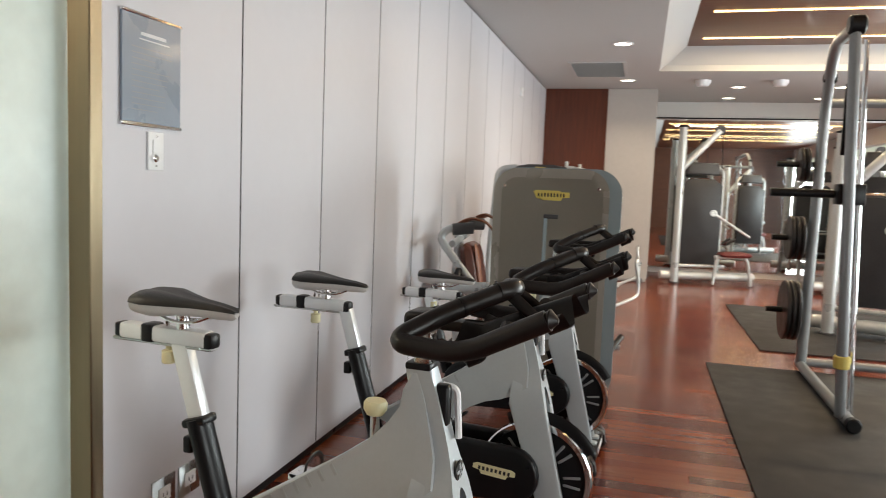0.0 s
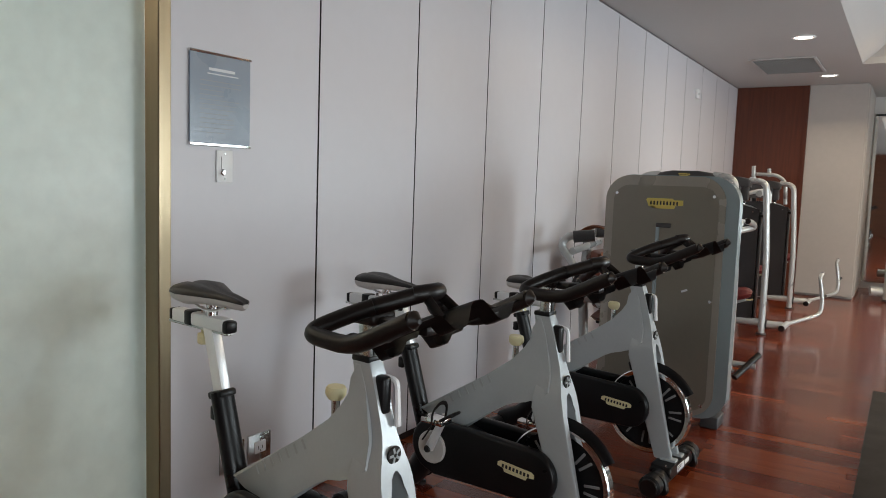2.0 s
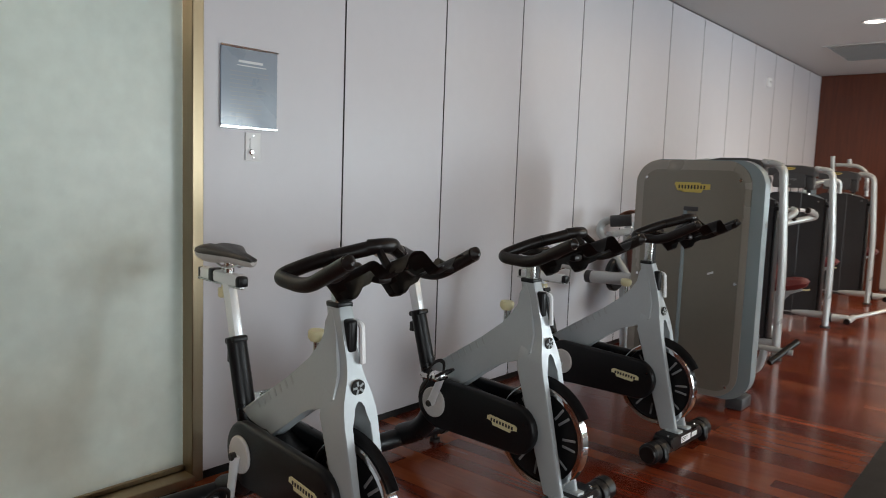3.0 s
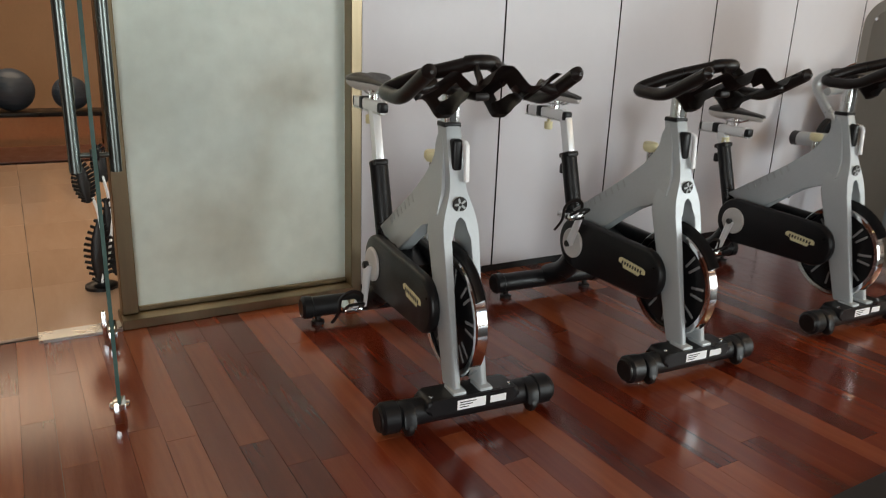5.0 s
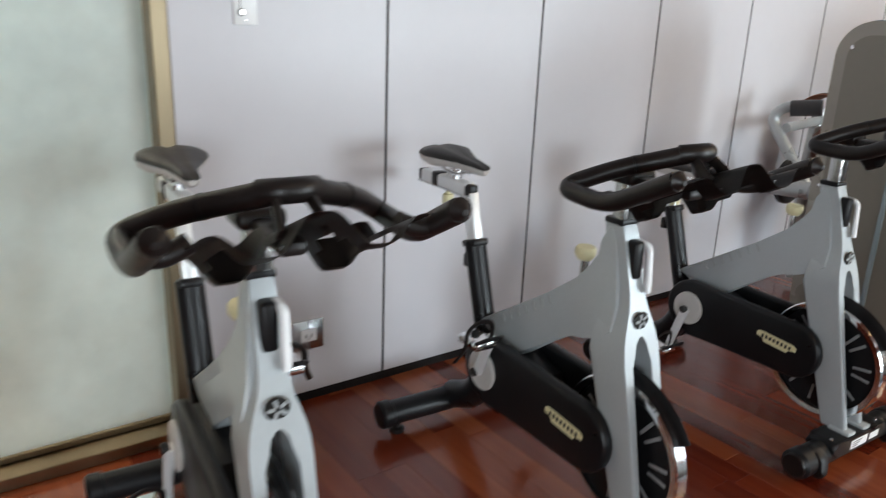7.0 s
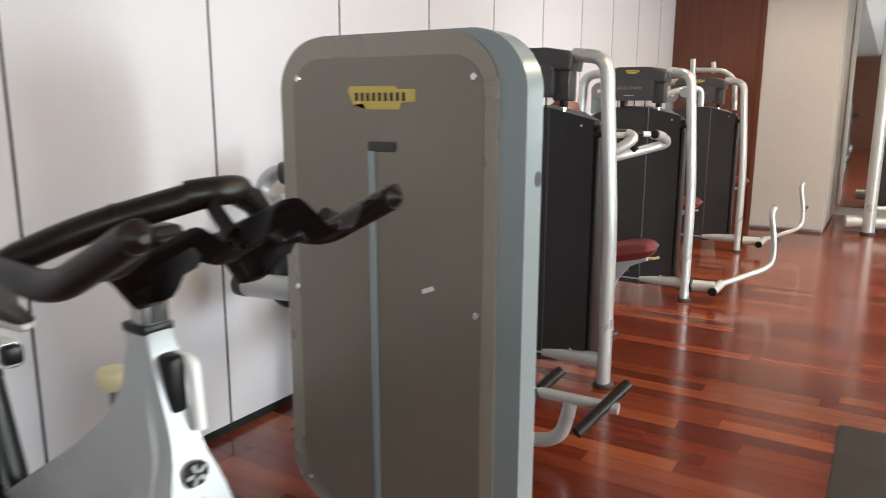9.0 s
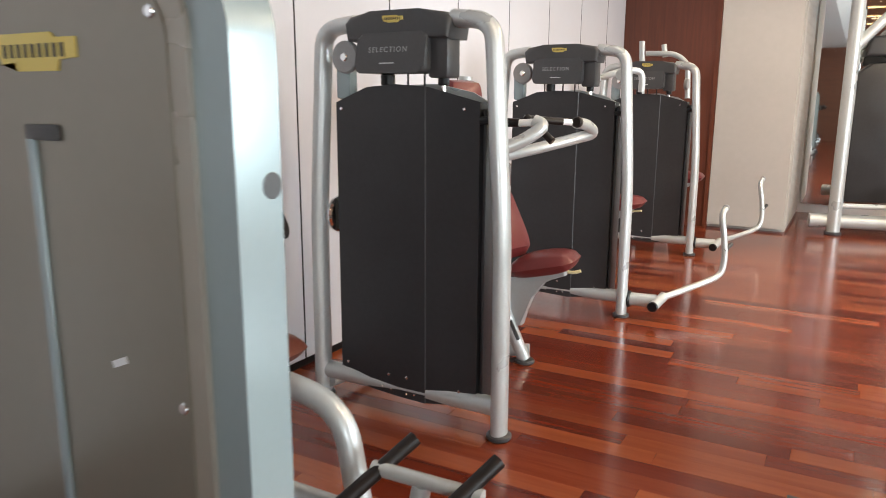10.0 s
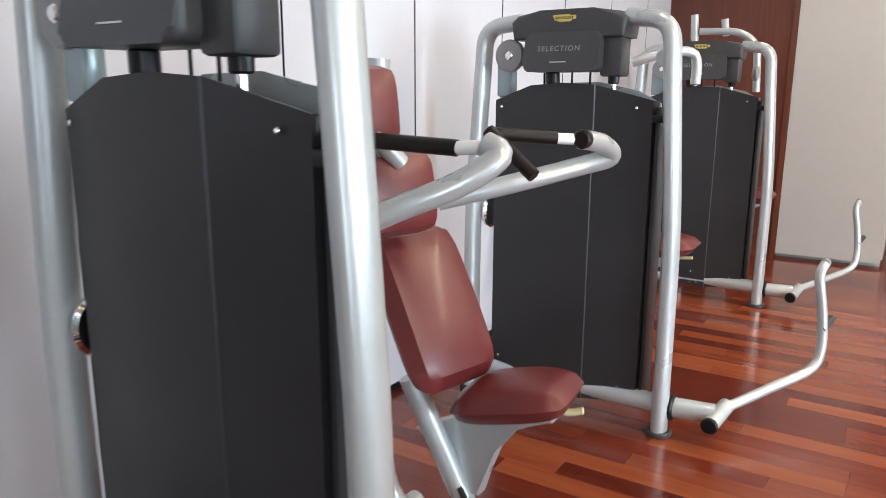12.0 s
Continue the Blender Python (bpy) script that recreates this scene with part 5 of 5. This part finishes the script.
for y_, top_, x_ in ((0.010, 0.42, 0.0), (0.065, 0.50, -0.06)):
    part("stem", sweep(smooth_path([(x_ * 0.3, y_ * 0.3, 0.02), (x_, y_ + 0.008, 0.30), (x_, y_ - 0.012, top_)], 5), 0.007, 8), WHITE_PLASTIC, plume, "pale stem")

# ---- free-weight side ----
for k, (a, b, c, d) in enumerate(((0.50, 2.7, 2.2, 6.49), (0.99, 3.2, 7.17, 9.82))):
    rub = thing("rubber_mat", "thick dark rubber gym mat on the timber floor", "floor mat", "rubber mats", pose(0, 0, 0))
    part("sheet", box(a, b, c, d, 0.0, 0.012, 0.003), RUBBER_MAT, rub)

smith = thing("smith_machine", "silver smith machine with black bar and stored plates", "weight machine", "", pose(1.13, 5.12, 0.012))
def SP(name, bm, material, text="", parent=None):
    return part(name, bm, material, parent or smith, text)


for sx in (0.0, 1.25):
    SP("base_rail", sweep([(sx + 0.03, -0.08, 0.04), (sx + 0.05, 1.46, 0.04)], 0.036, 14), SMITH_SHADED)
    SP("rail_cap", disc(0.042, 0.06, 0.008, 16, "Y", (sx + 0.03, -0.10, 0.042)), BLACK_PLASTIC)
    SP("post", sweep([(sx - 0.01, 0.02, 0.05), (sx - 0.10, 0.02, 2.24)], 0.036, 14, flat=0.85), SMITH_SHADED, "silver front post")
    SP("guide_rod", sweep([(sx + 0.06, 0.10, 0.06), (sx - 0.02, 0.10, 2.20)], 0.014, 10), CHROME)
    SP("rear_post", sweep(rounded([(sx + 0.05, 1.40, 0.05), (sx + 0.07, 1.38, 2.05), (sx + 0.02, 1.00, 2.36), (sx - 0.09, 0.02, 2.26)], 0.25, 8), 0.038, 14), SMITH_SHADED, "silver bowed rear post")
    SP("top_joint", disc(0.055, 0.09, 0.012, 18, "X", (sx - 0.095, 0.02, 2.265)), BLACK_PLASTIC)
    SP("top_joint", disc(0.040, 0.09, 0.010, 18, "X", (sx + 0.06, 1.26, 2.16)), BLACK_PLASTIC)
    SP("stop_collar", disc(0.044, 0.075, 0.006, 16, "Z", (sx - 0.025, 0.02, 0.37)), YELLOW, "yellow stop collar")
    SP("hook_strip", box(sx - 0.115, sx - 0.08, 0.055, 0.075, 1.55, 1.95, 0.003), BLACK_PLASTIC)
    for pz in (0.45, 1.0, 1.55):
        SP("peg", sweep([(sx + 0.03, 1.42, pz), (sx - 0.22, 1.42, pz)], 0.022, 10), BLACK_PLASTIC)
    for pz, r, n in ((0.45, 0.225, 3), (1.0, 0.165, 3), (1.55, 0.125, 2)):
        for k in range(n):
            SP("weight_plate", disc(r, 0.030, 0.008, 28, "X", (sx - 0.02 - 0.036 * k, 1.42, pz)), BLACK_GRIP, "black rubber weight plate")
SP("cross_tube", sweep([(0.05, 1.40, 2.0), (1.30, 1.40, 2.0)], 0.034, 12), SMITH_SHADED)
SP("cross_tube", sweep([(0.05, 1.42, 0.06), (1.30, 1.42, 0.06)], 0.034, 12), SMITH_SHADED)
barbell = SP("bar", sweep([(-0.46, 0.10, 1.33), (1.75, 0.10, 1.33)], 0.014, 12), CHROME, "steel bar in black sleeves")
SP("sleeve", sweep([(-0.46, 0.10, 1.33), (-0.08, 0.10, 1.33)], 0.025, 14), BLACK_PLASTIC, "", barbell)
SP("sleeve", sweep([(1.36, 0.10, 1.33), (1.75, 0.10, 1.33)], 0.025, 14), BLACK_PLASTIC, "", barbell)
SP("bar_carriage", box(-0.12, 0.03, 0.03, 0.14, 1.27, 1.39, 0.012), BLACK_PLASTIC, "", barbell)


def cable_column(x, y, turn, label, h=2.28):
    top = thing("cable_machine", label, "gym machine", "cable machines", pose(x, y, 0, 0, 0, turn))
    part("post", sweep([(0, 0, 0.0), (0, 0, h)], 0.058, 16), TUBE, top, "thick grey post")
    part("post_cap", disc(0.064, 0.03, 0.008, 18, "Z", (0, 0, h)), BLACK_PLASTIC, top)
    part("foot_ring", disc(0.072, 0.03, 0.006, 18, "Z", (0, 0, 0.015)), GREY_PLASTIC, top)
    part("brace", sweep([(0.02, 0, h - 0.60), (0.52, 0, h - 0.05)], 0.045, 14), TUBE, top)
    part("pulley", disc(0.075, 0.035, 0.008, 24, "Y", (0.52, 0, h - 0.04)), GREY_PLASTIC, top)
    part("cable", sweep([(0.56, 0, h - 0.05), (0.60, 0.0, 1.15)], 0.005, 6), BLACK_PLASTIC, top)
    part("stack_guard", slab([(0.10, 0.28), (0.68, 0.28), (0.68, 1.45), (0.56, 1.54), (0.22, 1.54), (0.10, 1.45)], 0.20, 0.40, "XZ", 0.02), CHARCOAL, top, "charcoal weight guard")
    part("head", slab([(0.14, 1.60), (0.64, 1.60), (0.60, 1.78), (0.18, 1.78)], 0.20, 0.38, "XZ", 0.03, 3), GREY_PLASTIC, top)
    part("arch", sweep(rounded([(0.08, 0.30, 0.05), (0.08, 0.30, 1.72), (0.70, 0.30, 1.72), (0.70, 0.30, 0.05)], 0.14), 0.03, 12), TUBE, top)
    part("base_tube", sweep([(-0.20, 0.05, 0.12), (1.15, 0.05, 0.12)], 0.065, 14), TUBE, top)
    part("base_tube", sweep([(0.05, 0.0, 0.27), (0.72, 0.02, 0.27)], 0.025, 12), TUBE, top)
    part("counter_disc", disc(0.05, 0.03, 0.006, 20, "Y", (0.46, -0.14, 1.05)), TUBE, top)
    part("press_lever", sweep([(0.46, -0.12, 1.05), (1.0, -0.12, 0.72)], 0.020, 10), TUBE, top)
    pad_ = part("seat", cushion(0.26, 0.46, 0.07), LEATHER, top, "oxblood vinyl seat")
    pad_.matrix_basis = pose(0.80, -0.12, 0.46, 0, 0, 90) @ pose(0, 0, 0, -90, 0, 0)
    part("seat_tube", sweep(rounded([(0.52, -0.12, 0.42), (0.98, -0.12, 0.44), (1.06, -0.12, 0.02)], 0.12), 0.028, 12), TUBE, top)
    part("seat_leg", sweep([(0.56, -0.12, 0.44), (0.52, -0.12, 0.02)], 0.026, 12), TUBE, top)
    for k in range(2):
        part("grip", sweep([(0.60, -0.14 - 0.2 * k, 0.62), (0.72, -0.14 - 0.2 * k, 0.70)], 0.02, 10), BLACK_GRIP, top)
    return top


cable_column(0.47, 11.66, 12, "grey cable machine with charcoal guard before the mirror")
cable_column(1.75, 8.25, -20, "grey cable machine standing on a rubber mat", 1.95)
cable_column(2.45, 11.4, 5, "grey cable machine beside another near the mirror", 2.0)


# ---- dumbbell rack before the mirror ----
stand = thing("dumbbell_rack", "grey two-tier dumbbell rack before the mirror", "weight rack", "", pose(3.0, 12.45, 0))
for s_ in (-1, 1):
    part("upright", sweep(rounded([(s_ * 0.75, -0.22, 0.0), (s_ * 0.75, -0.12, 0.45), (s_ * 0.75, 0.14, 0.95)], 0.08), 0.03, 12), SMITH_SHADED, stand)
    part("foot", sweep([(s_ * 0.75, -0.30, 0.03), (s_ * 0.75, 0.25, 0.03)], 0.03, 12), SMITH_SHADED, stand)
TIERS = ((-0.12, 0.42), (0.06, 0.80))
for ty_, tz in TIERS:
    part("shelf", box(-0.78, 0.78, ty_ - 0.12, ty_ + 0.12, tz - 0.02, tz, 0.005), SMITH_SHADED, stand)
bell = None
for ty_, tz in TIERS:
    for k in range(5):
        at = pose(3.0 - 0.58 + 0.29 * k, 12.45 + ty_, tz + 0.066)
        if bell is None:
            bell = thing("dumbbell", "black rubber hex dumbbell with chrome handle on the rack", "dumbbell", "dumbbells on the rack", at)
            part("handle", sweep([(0, -0.10, 0), (0, 0.10, 0)], 0.015, 12), CHROME, bell)
            for e in (-1, 1):
                part("head", moved(disc(0.066, 0.075, 0.012, 6, "Y", (0, e * 0.085, 0)), pose(0, 0, 0)), BLACK_GRIP, bell)
        else:
            copy_thing(bell, at)

# ---- boards and panels: pieces last ----
west = bpy.data.objects["wall_west"]
edges = [2.300] + JOINTS + [11.5]
for a, b in zip(edges, edges[1:]):
    bm = box(WALL_X - 0.010, WALL_X, a + 0.0046, b - 0.0046, 0.036, CEIL - 0.012, 0.0006, seg=1)
    bm.normal_update()
    # faces inside the joints go black, a painted stand-in for the gap's shade
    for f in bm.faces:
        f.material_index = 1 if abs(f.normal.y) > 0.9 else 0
    part("panel", bm, [PANEL, INK_AND_GAP_BLACK], west)

floor = bpy.data.objects["floor"]
rng = random.Random(4)
BOARD = 0.090
LENGTHS = (0.62, 0.78, 0.92, 1.1)
SHARED = {}
for n in LENGTHS:
    bm = box(0, n - 0.0004, 0.0002, BOARD - 0.0002, -0.012, 0.0, 0.0006, seg=1)
    proto = link("board_shape", bm, PLANK)
    SHARED[n] = proto.data
    bpy.data.objects.remove(proto)
rest_v, rest_f = [], []
count = 0
row = 0
y = SOUTH
while y < NORTH - 0.15:
    x = WALL_X - 0.06 - rng.random() * 0.8
    while x < EAST:
        n = rng.choice(LENGTHS)
        x0, x1 = max(x, WALL_X - 0.02), min(x + n, EAST)
        if x1 - x0 > 0.02:
            near = 1.1 < y < 9.3 and x0 < 1.0 and x1 - x0 > n - 1e-6 and count < 300
            if near:
                ob = new("plank", SHARED[n])
                ob.parent = floor
                ob.location = (x0, y, rng.uniform(-0.0004, 0.0))
                count += 1
            else:
                k = len(rest_v)
                a, b, c, d = x0, x1 - 0.0006, y + 0.0003, y + BOARD - 0.0003
                rest_v += [(a, c, -0.012), (b, c, -0.012), (b, d, -0.012), (a, d, -0.012), (a, c, 0), (b, c, 0), (b, d, 0), (a, d, 0)]
                rest_f += [(k + 4, k + 5, k + 6, k + 7), (k, k + 1, k + 5, k + 4), (k + 1, k + 2, k + 6, k + 5), (k + 2, k + 3, k + 7, k + 6), (k + 3, k, k + 4, k + 7)]
        x += n
    y += BOARD
me = bpy.data.meshes.new("planks")
me.from_pydata(rest_v, [], rest_f)
me.materials.append(PLANK_FAR)
tagged(new("planks", me), "glossy red-brown timber floor boards", kind="stuff").parent = floor

corridor = bpy.data.objects["floor_corridor"]
tile = link("tile_shape", box(0, 0.596, 0, 0.596, -0.012, 0.0, 0.001, seg=1), STONE)
tile_mesh = tile.data
bpy.data.objects.remove(tile)
for i in range(7):
    for j in range(11):
        ob = new("tile", tile_mesh)
        ob.parent = corridor
        ob.location = (WALL_X - 0.06 - 0.598 - i * 0.598, -3.0 + j * 0.598 - 0.2, 0)
